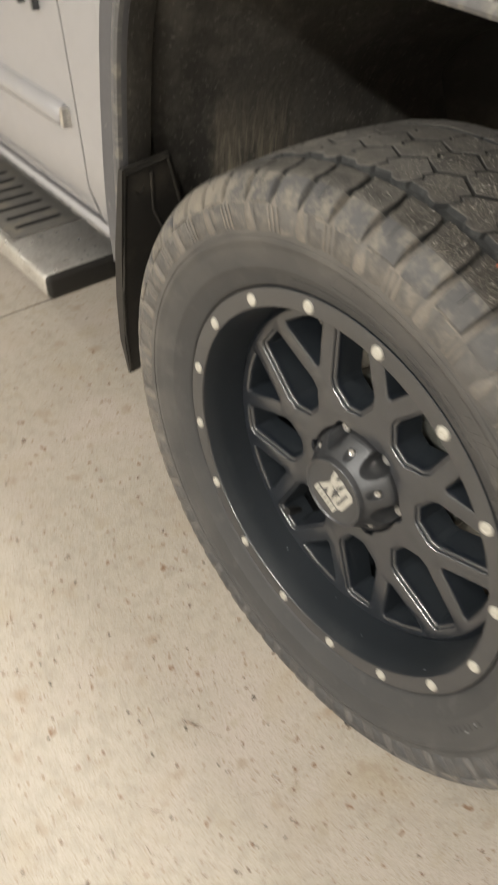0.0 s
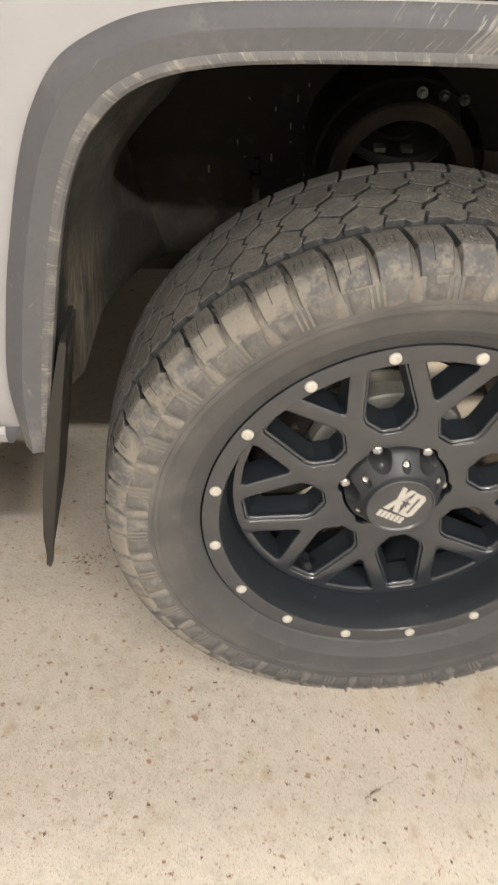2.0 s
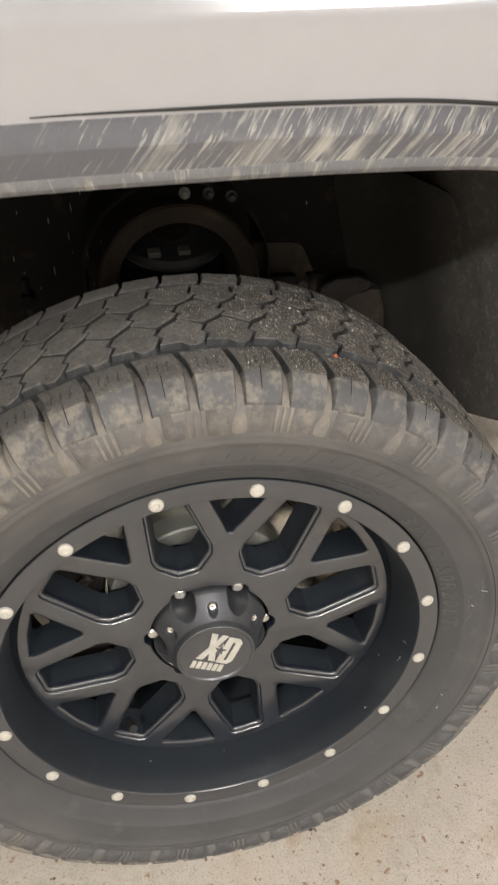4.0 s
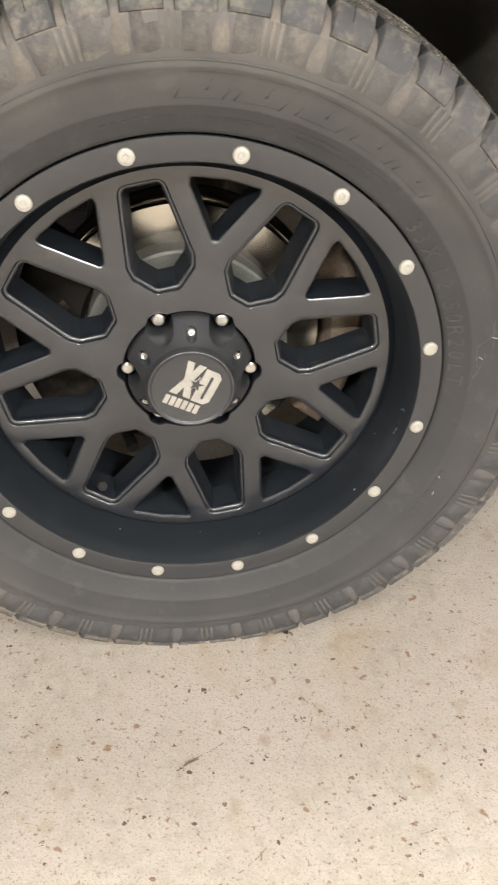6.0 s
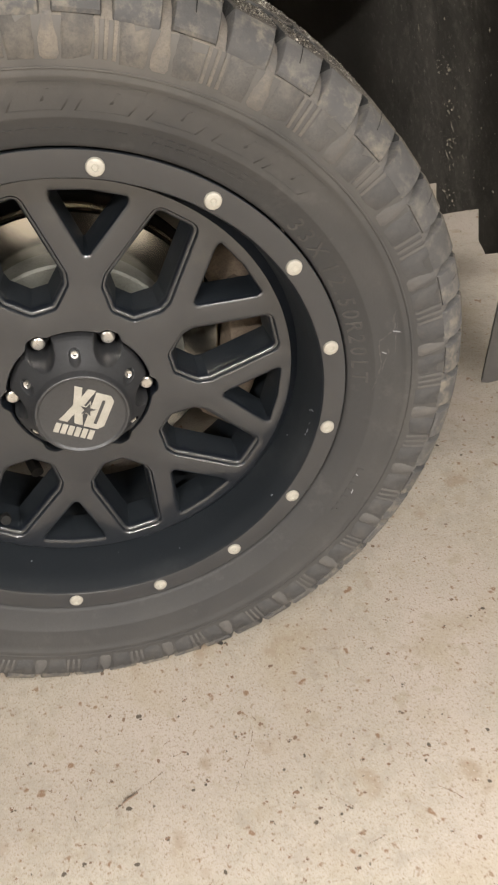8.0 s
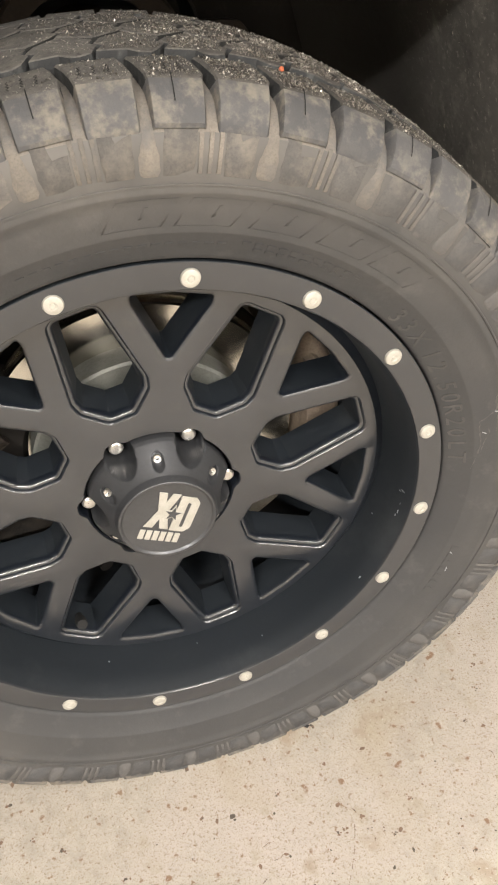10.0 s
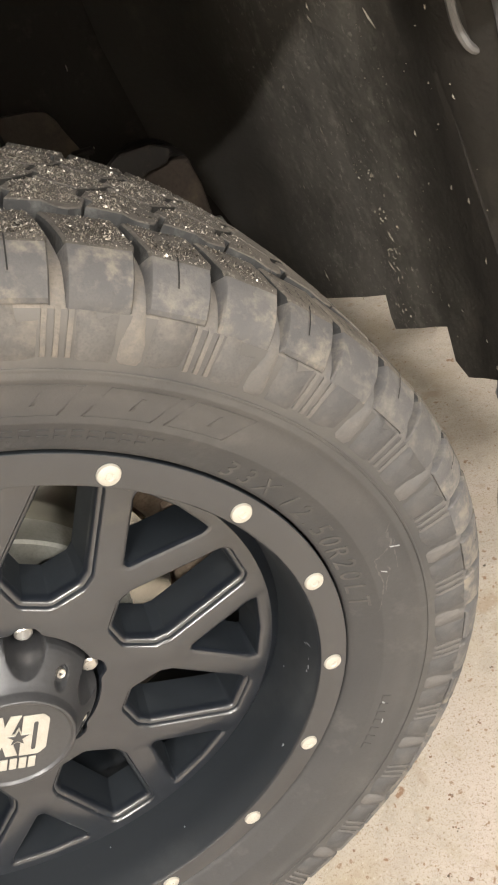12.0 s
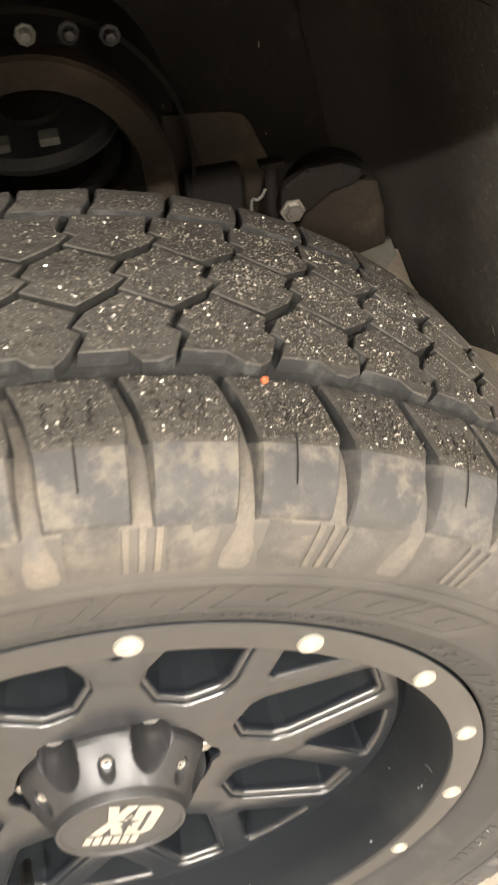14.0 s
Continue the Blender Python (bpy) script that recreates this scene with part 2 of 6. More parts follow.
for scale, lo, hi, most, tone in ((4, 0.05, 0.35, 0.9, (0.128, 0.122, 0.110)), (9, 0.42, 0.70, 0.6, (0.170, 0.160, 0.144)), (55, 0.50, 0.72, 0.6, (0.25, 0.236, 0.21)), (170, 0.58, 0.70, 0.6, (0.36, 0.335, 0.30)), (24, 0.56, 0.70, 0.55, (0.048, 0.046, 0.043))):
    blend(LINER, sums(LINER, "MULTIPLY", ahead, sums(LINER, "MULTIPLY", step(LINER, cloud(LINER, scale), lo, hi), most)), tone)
# Kept near black, so the arch's shade is in the panel's colour.
INNER = mat("shaded_inner_wing_plastic", (0.0130, 0.0112, 0.0094), (0.019, 0.0166, 0.0138), 7, 0.7, bump=0.0008, bump_scale=110, dirt=(0.045, 0.041, 0.033), dirt_scale=26, dirt_amount=0.16, spec=0.22)
# Paler patches paint the light into the panel's front corner.
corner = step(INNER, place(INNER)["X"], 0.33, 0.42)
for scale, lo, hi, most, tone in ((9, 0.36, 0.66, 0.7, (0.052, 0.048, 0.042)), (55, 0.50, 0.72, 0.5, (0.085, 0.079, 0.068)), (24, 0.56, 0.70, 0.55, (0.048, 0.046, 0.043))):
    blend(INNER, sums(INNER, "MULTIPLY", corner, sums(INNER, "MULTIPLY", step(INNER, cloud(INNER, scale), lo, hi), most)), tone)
# Rear mottling: some dust, and the lit strip painted into the colour.
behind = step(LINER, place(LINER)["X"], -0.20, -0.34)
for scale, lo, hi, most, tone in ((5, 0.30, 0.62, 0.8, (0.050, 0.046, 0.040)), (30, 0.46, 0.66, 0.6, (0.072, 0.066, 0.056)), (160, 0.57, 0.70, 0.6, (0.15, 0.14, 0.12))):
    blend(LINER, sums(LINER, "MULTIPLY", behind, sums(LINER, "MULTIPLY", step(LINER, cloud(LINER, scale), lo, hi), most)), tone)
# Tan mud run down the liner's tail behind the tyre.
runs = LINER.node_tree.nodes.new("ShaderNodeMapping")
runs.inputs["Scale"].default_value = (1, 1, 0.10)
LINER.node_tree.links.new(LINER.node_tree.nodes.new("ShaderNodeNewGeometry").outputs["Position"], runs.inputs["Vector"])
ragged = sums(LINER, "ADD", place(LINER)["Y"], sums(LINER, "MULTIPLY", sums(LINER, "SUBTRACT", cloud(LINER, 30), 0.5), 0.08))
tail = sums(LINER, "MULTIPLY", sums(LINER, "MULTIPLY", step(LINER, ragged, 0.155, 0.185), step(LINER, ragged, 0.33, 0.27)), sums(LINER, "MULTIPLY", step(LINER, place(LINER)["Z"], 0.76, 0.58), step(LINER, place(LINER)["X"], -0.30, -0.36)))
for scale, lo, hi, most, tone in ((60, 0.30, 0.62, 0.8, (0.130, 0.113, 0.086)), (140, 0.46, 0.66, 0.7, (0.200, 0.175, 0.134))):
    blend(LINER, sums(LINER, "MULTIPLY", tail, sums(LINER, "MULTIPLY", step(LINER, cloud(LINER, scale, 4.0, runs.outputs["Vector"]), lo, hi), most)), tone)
# Light below the arch's shadow edge, painted low on the rear inner wing.
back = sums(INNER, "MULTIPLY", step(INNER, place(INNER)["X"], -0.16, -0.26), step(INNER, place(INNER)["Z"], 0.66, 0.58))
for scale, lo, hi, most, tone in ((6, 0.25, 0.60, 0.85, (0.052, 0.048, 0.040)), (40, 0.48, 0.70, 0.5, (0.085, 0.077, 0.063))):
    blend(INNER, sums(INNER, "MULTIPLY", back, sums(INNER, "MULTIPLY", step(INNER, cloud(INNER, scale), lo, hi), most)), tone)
FLARE = flare_plastic()
FLARE_EDGE = mat("flare_muddy_edge", (0.088, 0.088, 0.093), (0.112, 0.109, 0.108), 20, 0.6, bump=0.0005, bump_scale=200, dirt=(0.22, 0.20, 0.165), dirt_scale=26, dirt_amount=0.26)
spot = place(FLARE_EDGE)
around = FLARE_EDGE.node_tree.nodes.new("ShaderNodeCombineXYZ")
FLARE_EDGE.node_tree.links.new(sums(FLARE_EDGE, "ARCTAN2", sums(FLARE_EDGE, "SUBTRACT", spot["Z"], 0.62), spot["X"]), around.inputs["X"])
FLARE_EDGE.node_tree.links.new(sums(FLARE_EDGE, "MULTIPLY", spot["Z"], 0.25), around.inputs["Z"])
for scale, lo, colour, most in ((28, 0.55, (0.23, 0.21, 0.175), 0.55), (75, 0.57, (0.29, 0.27, 0.235), 0.6), (160, 0.58, (0.21, 0.20, 0.185), 0.6)):
    nicks = sums(FLARE_EDGE, "ADD", cloud(FLARE_EDGE, scale, 3.0, around.outputs[0]), sums(FLARE_EDGE, "MULTIPLY", sums(FLARE_EDGE, "SUBTRACT", cloud(FLARE_EDGE, 45, 3.0), 0.5), 0.5))
    blend(FLARE_EDGE, sums(FLARE_EDGE, "MULTIPLY", step(FLARE_EDGE, nicks, lo, lo + 0.12), most), colour)
PAINT_WHITE = mat("white_car_paint", (0.300, 0.296, 0.308), (0.29, 0.285, 0.296), 2.5, 0.2, vary_rough=0.03, coat=0.8, dirt=(0.35, 0.325, 0.285), dirt_scale=4, dirt_amount=0.1, grain=0.1)
BUMPER_WHITE = mat("bumper_silver_paint", (0.305, 0.308, 0.325), (0.275, 0.276, 0.287), 6, 0.24, metal=0.4, vary_rough=0.05, coat=0.6, grain=0.1, dirt=(0.22, 0.21, 0.20), dirt_scale=18, dirt_amount=0.2)
VALANCE = mat("valance_grey_plastic", (0.145, 0.143, 0.142), (0.175, 0.170, 0.163), 12, 0.6, bump=0.0002, bump_scale=300)
ALU = mat("board_aluminium", (0.72, 0.71, 0.68), (0.56, 0.545, 0.52), 14, 0.3, metal=0.8, bump=0.0001, bump_scale=400, dirt=(0.3, 0.27, 0.23), dirt_scale=10, dirt_amount=0.25)
PAD = mat("board_pad_rubber", (0.085, 0.081, 0.076), (0.11, 0.104, 0.096), 14, 0.75, bump=0.0006, bump_scale=250, dirt=(0.16, 0.14, 0.11), dirt_scale=14, dirt_amount=0.35)
WALL = mat("painted_block_wall", (0.44, 0.425, 0.39), (0.38, 0.365, 0.335), 1.5, 0.8, bump=0.001, bump_scale=60)
CEIL = mat("ceiling_panel", (0.48, 0.47, 0.445), (0.43, 0.42, 0.39), 1.5, 0.85, bump=0.001, bump_scale=60)
SPLASH = mat("pale_splash", (0.42, 0.39, 0.33), (0.26, 0.24, 0.19), 80, 0.7)
SCUFF = mat("bare_metal_scuff", (0.48, 0.50, 0.53), (0.26, 0.27, 0.28), 400, 0.5, metal=0.3)
SPECK = mat("brown_debris", (0.185, 0.120, 0.085), (0.26, 0.175, 0.125), 60, 0.85, dirt=(0.13, 0.10, 0.075), dirt_scale=40, dirt_amount=0.35)
blend(SPECK, step(SPECK, SPECK.node_tree.nodes.new("ShaderNodeNewGeometry").outputs["Random Per Island"], 0.62, 0.70), (0.105, 0.088, 0.070))
BLACKBIT = mat("black_debris_and_gap", (0.012, 0.011, 0.01), rough=0.7)
ORANGE = mat("orange_chip", (0.62, 0.16, 0.07), rough=0.6)


def concrete():
    """Worn pale concrete: broad stains, grain, small pits and rusty spots."""
    m = mat("pale_concrete", (0.475, 0.434, 0.378), (0.42, 0.379, 0.322), 3.0, 0.60, bump=0.0009, bump_scale=150, vary_rough=0.12,
            dirt=(0.30, 0.25, 0.19), dirt_scale=6, dirt_amount=0.12)
    nt = m.node_tree
    n, link = nt.nodes, nt.links.new
    b = n["Principled BSDF"]
    geo = n.new("ShaderNodeNewGeometry")
    col = b.inputs["Base Color"].links[0].from_socket
    for scale, lo, hi, tone in ((3.5, 0.48, 0.66, (0.485, 0.432, 0.386)), (7, 0.55, 0.78, (0.39, 0.335, 0.25)), (15, 0.62, 0.72, (0.36, 0.295, 0.225)), (26, 0.60, 0.72, (0.40, 0.35, 0.28)), (95, 0.645, 0.69, (0.26, 0.18, 0.12)), (40, 0.675, 0.71, (0.24, 0.15, 0.095)), (300, 0.57, 0.70, (0.27, 0.215, 0.155)), (520, 0.52, 0.70, (0.33, 0.275, 0.21)), (260, 0.60, 0.76, (0.53, 0.488, 0.425))):
        t = n.new("ShaderNodeTexNoise")
        t.inputs["Scale"].default_value, t.inputs["Detail"].default_value, t.inputs["Roughness"].default_value = scale, 2.5, 0.55
        link(geo.outputs["Position"], t.inputs["Vector"])
        r = n.new("ShaderNodeMapRange")
        r.inputs["From Min"].default_value, r.inputs["From Max"].default_value = lo, hi
        link(t.outputs["Fac"], r.inputs["Value"])
        x = n.new("ShaderNodeMix")
        x.data_type = "RGBA"
        link(r.outputs["Result"], x.inputs[0])
        link(col, x.inputs[6])
        x.inputs[7].default_value = (*tone, 1)
        col = x.outputs[2]
    link(col, b.inputs["Base Color"])
    return m


CONCRETE = concrete()


def tyre_wall():
    """Sidewall rubber that carries more and more tan dust towards the tread."""
    m = mat("tyre_wall_rubber", (0.036, 0.037, 0.040), (0.049, 0.049, 0.050), 14, 0.6, bump=0.0002, bump_scale=400, dirt=(0.085, 0.083, 0.081), dirt_scale=22, dirt_amount=0.16)
    n, link = m.node_tree.nodes, m.node_tree.links.new
    b = n["Principled BSDF"]
    col = b.inputs["Base Color"].links[0].from_socket
    tc, sep, com, ln = n.new("ShaderNodeTexCoord"), n.new("ShaderNodeSeparateXYZ"), n.new("ShaderNodeCombineXYZ"), n.new("ShaderNodeVectorMath")
    ln.operation = "LENGTH"
    link(tc.outputs["Object"], sep.inputs[0])
    link(sep.outputs["X"], com.inputs["X"])
    link(sep.outputs["Z"], com.inputs["Z"])
    link(com.outputs[0], ln.inputs[0])
    r, t, mu, x = n.new("ShaderNodeMapRange"), n.new("ShaderNodeTexNoise"), n.new("ShaderNodeMath"), n.new("ShaderNodeMix")
    r.inputs["From Min"].default_value, r.inputs["From Max"].default_value = 0.288, 0.366
    link(ln.outputs["Value"], r.inputs["Value"])
    t.inputs["Scale"].default_value, t.inputs["Detail"].default_value = 16, 7
    link(tc.outputs["Object"], t.inputs["Vector"])
    mr = n.new("ShaderNodeMapRange")
    mr.inputs["From Min"].default_value, mr.inputs["From Max"].default_value = 0.12, 0.78
    link(t.outputs["Fac"], mr.inputs["Value"])
    mu.operation = "MULTIPLY"
    high = n.new("ShaderNodeMapRange")
    high.inputs["From Min"].default_value, high.inputs["From Max"].default_value, high.inputs["To Min"].default_value = -0.25, 0.22, 0.34
    link(sums(m, "SUBTRACT", sep.outputs["Z"], sep.outputs["X"]), high.inputs["Value"])
    link(sums(m, "MULTIPLY", r.outputs["Result"], high.outputs["Result"]), mu.inputs[0])
    link(mr.outputs["Result"], mu.inputs[1])
    x.data_type = "RGBA"
    link(mu.outputs[0], x.inputs[0])
    link(col, x.inputs[6])
    x.inputs[7].default_value = (0.138, 0.128, 0.117, 1)
    link(x.outputs[2], b.inputs["Base Color"])
    return m


TYRE_WALL = tyre_wall()


def grit_material():
    m = bpy.data.materials.new("metal_and_sand_grit")
    m.use_nodes = True
    n, link = m.node_tree.nodes, m.node_tree.links.new
    b = n["Principled BSDF"]
    geo = n.new("ShaderNodeNewGeometry")
    r = n.new("ShaderNodeValToRGB")
    r.color_ramp.elements[0].color = (0.05, 0.045, 0.04, 1)
    r.color_ramp.elements[1].color = (0.50, 0.475, 0.43, 1)
    for p, c in ((0.45, (0.13, 0.115, 0.097, 1)), (0.75, (0.36, 0.33, 0.285, 1))):
        e = r.color_ramp.elements.new(p)
        e.color = c
    link(geo.outputs["Random Per Island"], r.inputs["Fac"])
    link(r.outputs["Color"], b.inputs["Base Color"])
    b.inputs["Roughness"].default_value = 0.28
    b.inputs["Metallic"].default_value = 0.5
    return m


GRIT = grit_material()


# ---- mesh helpers ----
def part(name, bm, material, parent=None, label="", sharp=35, smooth=True, m=None):
    """Links a bmesh as one mesh object, under a parent if given."""
    bmesh.ops.recalc_face_normals(bm, faces=bm.faces)
    me = bpy.data.meshes.new(name)
    bm.to_mesh(me)
    bm.free()
    for one in material if isinstance(material, (list, tuple)) else [material]:
        me.materials.append(one)
    if smooth:
        me.shade_smooth()
        me.set_sharp_from_angle(angle=radians(sharp))
    ob = new(name, me)
    if parent:
        ob.parent = parent
    if m is not None:
        ob.matrix_local = m
    if label:
        tagged(ob, label)
    return ob


def again(ob, m):
    """The same piece once more, on the same mesh."""
    other = ob.copy()
    scene.collection.objects.link(other)
    other.matrix_local = m
    return other


def join(bm, other):
    """Adds one bmesh to another."""
    me = bpy.data.meshes.new("tmp")
    other.to_mesh(me)
    other.free()
    bm.from_mesh(me)
    bpy.data.meshes.remove(me)


def box(x0, x1, y0, y1, z0, z1, bevel=0.0, segs=2):
    bm = bmesh.new()
    bmesh.ops.create_cube(bm, size=1)
    for v in bm.verts:
        v.co = ((x0 + x1) / 2 + v.co.x * (x1 - x0), (y0 + y1) / 2 + v.co.y * (y1 - y0), (z0 + z1) / 2 + v.co.z * (z1 - z0))
    if bevel:
        bmesh.ops.bevel(bm, geom=bm.edges[:], offset=bevel, segments=segs, affect="EDGES", profile=0.6)
    return bm


def rings(loops, closed=True, around=True):
    """Skins a row of loops of equal length."""
    bm = bmesh.new()
    vs = [[bm.verts.new(p) for p in loop] for loop in loops]
    for a, b in zip(vs, vs[1:]):
        k = len(a)
        for i in range(k if around else k - 1):
            bm.faces.new((a[i], a[(i + 1) % k], b[(i + 1) % k], b[i]))
    return bm


def revolve(profile, seg=160, closed=False, warp=None):
    """A body of revolution about the y axis from (radius, y) points."""
    loops = []
    for r, y in profile + (profile[:1] if closed else []):
        loops.append([(r * math.cos(2 * math.pi * i / seg), y, r * math.sin(2 * math.pi * i / seg)) for i in range(seg)])
    bm = rings(loops)
    if warp:
        for v in bm.verts:
            v.co = warp(v.co)
    bmesh.ops.remove_doubles(bm, verts=bm.verts, dist=1e-6)
    return bm


def slab(poly, depth, axis="y", at=0.0, bevel=0.0, segs=2):
    """A flat piece with the outline poly, in x-z (axis y), y-z (axis x) or x-y (axis z)."""
    def put(p, d):
        return {"y": (p[0], d, p[1]), "x": (d, p[0], p[1]), "z": (p[0], p[1], d)}[axis]
    bm = bmesh.new()
    a = [bm.verts.new(put(p, at)) for p in poly]
    b = [bm.verts.new(put(p, at + depth)) for p in poly]
    bm.faces.new(a)
    bm.faces.new(b[::-1])
    for i in range(len(poly)):
        j = (i + 1) % len(poly)
        bm.faces.new((a[i], a[j], b[j], b[i]))
    bmesh.ops.recalc_face_normals(bm, faces=bm.faces)
    if bevel:
        bmesh.ops.bevel(bm, geom=bm.edges[:], offset=bevel, segments=segs, affect="EDGES", profile=0.6)
    return bm


def tube(points, radius, seg=12, caps=True):
    """A round bar along points."""
    pts = [Vector(p) for p in points]
    loops, up = [], Vector((0.31, 0.2, 0.93))
    for i, p in enumerate(pts):
        d = (pts[min(i + 1, len(pts) - 1)] - pts[max(i - 1, 0)]).normalized()
        u = d.cross(up).normalized()
        w = d.cross(u).normalized()
        r = radius[i] if isinstance(radius, (list, tuple)) else radius
        loops.append([p + r * (math.cos(2 * math.pi * k / seg) * u + math.sin(2 * math.pi * k / seg) * w) for k in range(seg)])
    bm = rings(loops)
    if caps:
        bm.verts.ensure_lookup_table()
        bm.faces.new(bm.verts[:seg])
        bm.faces.new(bm.verts[-seg:])
    return bm


def curve(points, count):
    """Points evenly along a smooth line through the given ones."""
    pts = [np.array(p, float) for p in points]
    pts = [2 * pts[0] - pts[1]] + pts + [2 * pts[-1] - pts[-2]]
    out = []
    for s in np.linspace(0, len(points) - 1 - 1e-9, count):
        i, f = int(s), s - int(s)
        a, b, c, d = pts[i:i + 4]
        out.append(0.5 * (2 * b + (c - a) * f + (2 * a - 5 * b + 4 * c - d) * f * f + (3 * b - 3 * c + d - a) * f ** 3))
    return out


def rounded(poly, radius, seg=5):
    """A polygon with its corners rounded; a radius for each corner or one for all."""
    out = []
    k = len(poly)
    for i in range(k):
        p, a, b = Vector(poly[i]), Vector(poly[i - 1]), Vector(poly[(i + 1) % k])
        r = radius[i] if isinstance(radius, (list, tuple)) else radius
        u, w = (a - p).normalized(), (b - p).normalized()
        half = u.angle(w) / 2
        t = min(r / math.tan(half), 0.45 * (a - p).length, 0.45 * (b - p).length)
        r = t * math.tan(half)
        c = p + (u + w).normalized() * (r / math.sin(half))
        s, e = p + u * t - c, p + w * t - c
        for j in range(seg + 1):
            f = j / seg
            v = (s * (1 - f) + e * f).normalized() * r
            out.append(tuple(c + v))
    return out


# ---- the room ----
JOINT = -1.17


def room():
    base = part("floor", box(-6, 6, -5, 7, -0.16, -0.02), CONCRETE, label="pale worn concrete workshop floor with stains and specks")
    tagged(base, category="floor", kind="structure")
    for x0, x1 in ((-6, JOINT - 0.003), (JOINT + 0.003, 6)):
        part("floor_slab", box(x0, x1, -5, 7, -0.018, 0.0, 0.002, 1), CONCRETE, base)
    for name, b in (("wall_north", (-6, 6, 7, 7.15, -0.16, CEILING)), ("wall_south", (-6, 6, -5.15, -5, -0.16, CEILING)),
                    ("wall_east", (6, 6.15, -5.15, 7.15, -0.16, CEILING)), ("wall_west", (-6.15, -6, -5.15, 7.15, -0.16, CEILING))):
        tagged(part(name, box(*b), WALL), "plain off-white painted workshop wall", "wall", kind="structure")
    tagged(part("ceiling", box(-6.15, 6.15, -5.15, 7.15, CEILING, CEILING + 0.1), CEIL), "plain pale workshop ceiling above the truck", "ceiling", kind="structure")
    glow = bpy.data.materials.new("lamp_diffuser")
    glow.use_nodes = True
    e = glow.node_tree.nodes["Principled BSDF"]
    e.inputs["Emission Color"].default_value = (1.0, 0.957, 0.905, 1)
    e.inputs["Emission Strength"].default_value = 6
    for x, y, length, width, watts in FITTINGS:
        thing = tagged(part("ceiling_light", box(x - length / 2, x + length / 2, y - 0.16, y + 0.16, CEILING - 0.07, CEILING, 0.01), CEIL),
                       "long white ceiling light fitting with pale diffuser", "ceiling light", "ceiling lights")
        part("diffuser", box(x - length / 2 + 0.03, x + length / 2 - 0.03, y - 0.13, y + 0.13, CEILING - 0.085, CEILING - 0.068, 0.006), glow, thing)
        lamp = bpy.data.lights.new("tube_light", "AREA")
        lamp.shape, lamp.size, lamp.size_y, lamp.energy, lamp.color = "RECTANGLE", length, width, watts, (1.0, 0.957, 0.905)
        new("tube_light", lamp).matrix_world = pose(x, y, CEILING - 0.09)


room()

# ---- the pickup truck: front corner, with the wheel as its main part ----
AXLE = 0.3832   # height of the wheel's centre
FIRST = 79.3    # angle of the first rivet, from the truck's front upwards
truck = tagged(new("pickup_truck"), "white pickup truck with grey wheel arch flares and black wheel", "pickup truck")


def polar(r, a, y=0.0):
    return (r * math.cos(radians(a)), y, r * math.sin(radians(a)))


def turned(a):
    return Matrix.Rotation(-radians(a), 4, "Y")


def rim():
    """Lip and barrel; the wheel's other pieces hang on it."""
    prof = [(0.272, 0.012), (0.2768, 0.0085), (0.2773, 0.0040), (0.2773, 0.0005), (0.2768, 0.0), (0.2560, 0.0), (0.2540, 0.0008), (0.2525, 0.0032),
            (0.2512, 0.0100), (0.2500, 0.0120), (0.2470, 0.0320), (0.2440, 0.0540), (0.2415, 0.0720), (0.2400, 0.0800),
            (0.2385, 0.084), (0.2385, 0.112), (0.2320, 0.122), (0.2280, 0.140), (0.2300, 0.172), (0.2420, 0.204), (0.2560, 0.211), (0.272, 0.213),
            (0.275, 0.208), (0.262, 0.192), (0.25, 0.17), (0.25, 0.05), (0.262, 0.02)]
    bm = revolve(prof, 192, closed=True)
    for f in bm.faces:
        c = f.calc_center_median()
        f.material_index = 1 if c.y > 0.0025 or math.hypot(c.x, c.z) > 0.2765 else 0
    wheel = part("wheel", bm, [PAINT_BLACK, PAINT_BARREL], truck,
                 "satin black alloy truck wheel with eight split spokes and silver rivets", m=pose(0, 0, AXLE), sharp=28)
    return wheel


wheel = rim()
FACE = 0.0590
NUT_ANGLE = 58.0


def window_loops(poly, radius, steps):
    """Loops of one opening, from the face inwards: (inset, y) a step."""
    base = rounded(poly, radius, 5)
    k = len(base)
    c = Vector((sum(p[0] for p in base) / k, sum(p[1] for p in base) / k))
    normals = []
    for i in range(k):
        a, b = Vector(base[i - 1]), Vector(base[(i + 1) % k])
        d = (b - a).normalized()
        nrm = Vector((-d.y, d.x))
        if nrm.dot(c - Vector(base[i])) < 0:
            nrm = -nrm
        normals.append(nrm)
    return [[(p[0] + q.x * inset, y, p[1] + q.y * inset) for p, q in zip(base, normals)] for inset, y in steps]


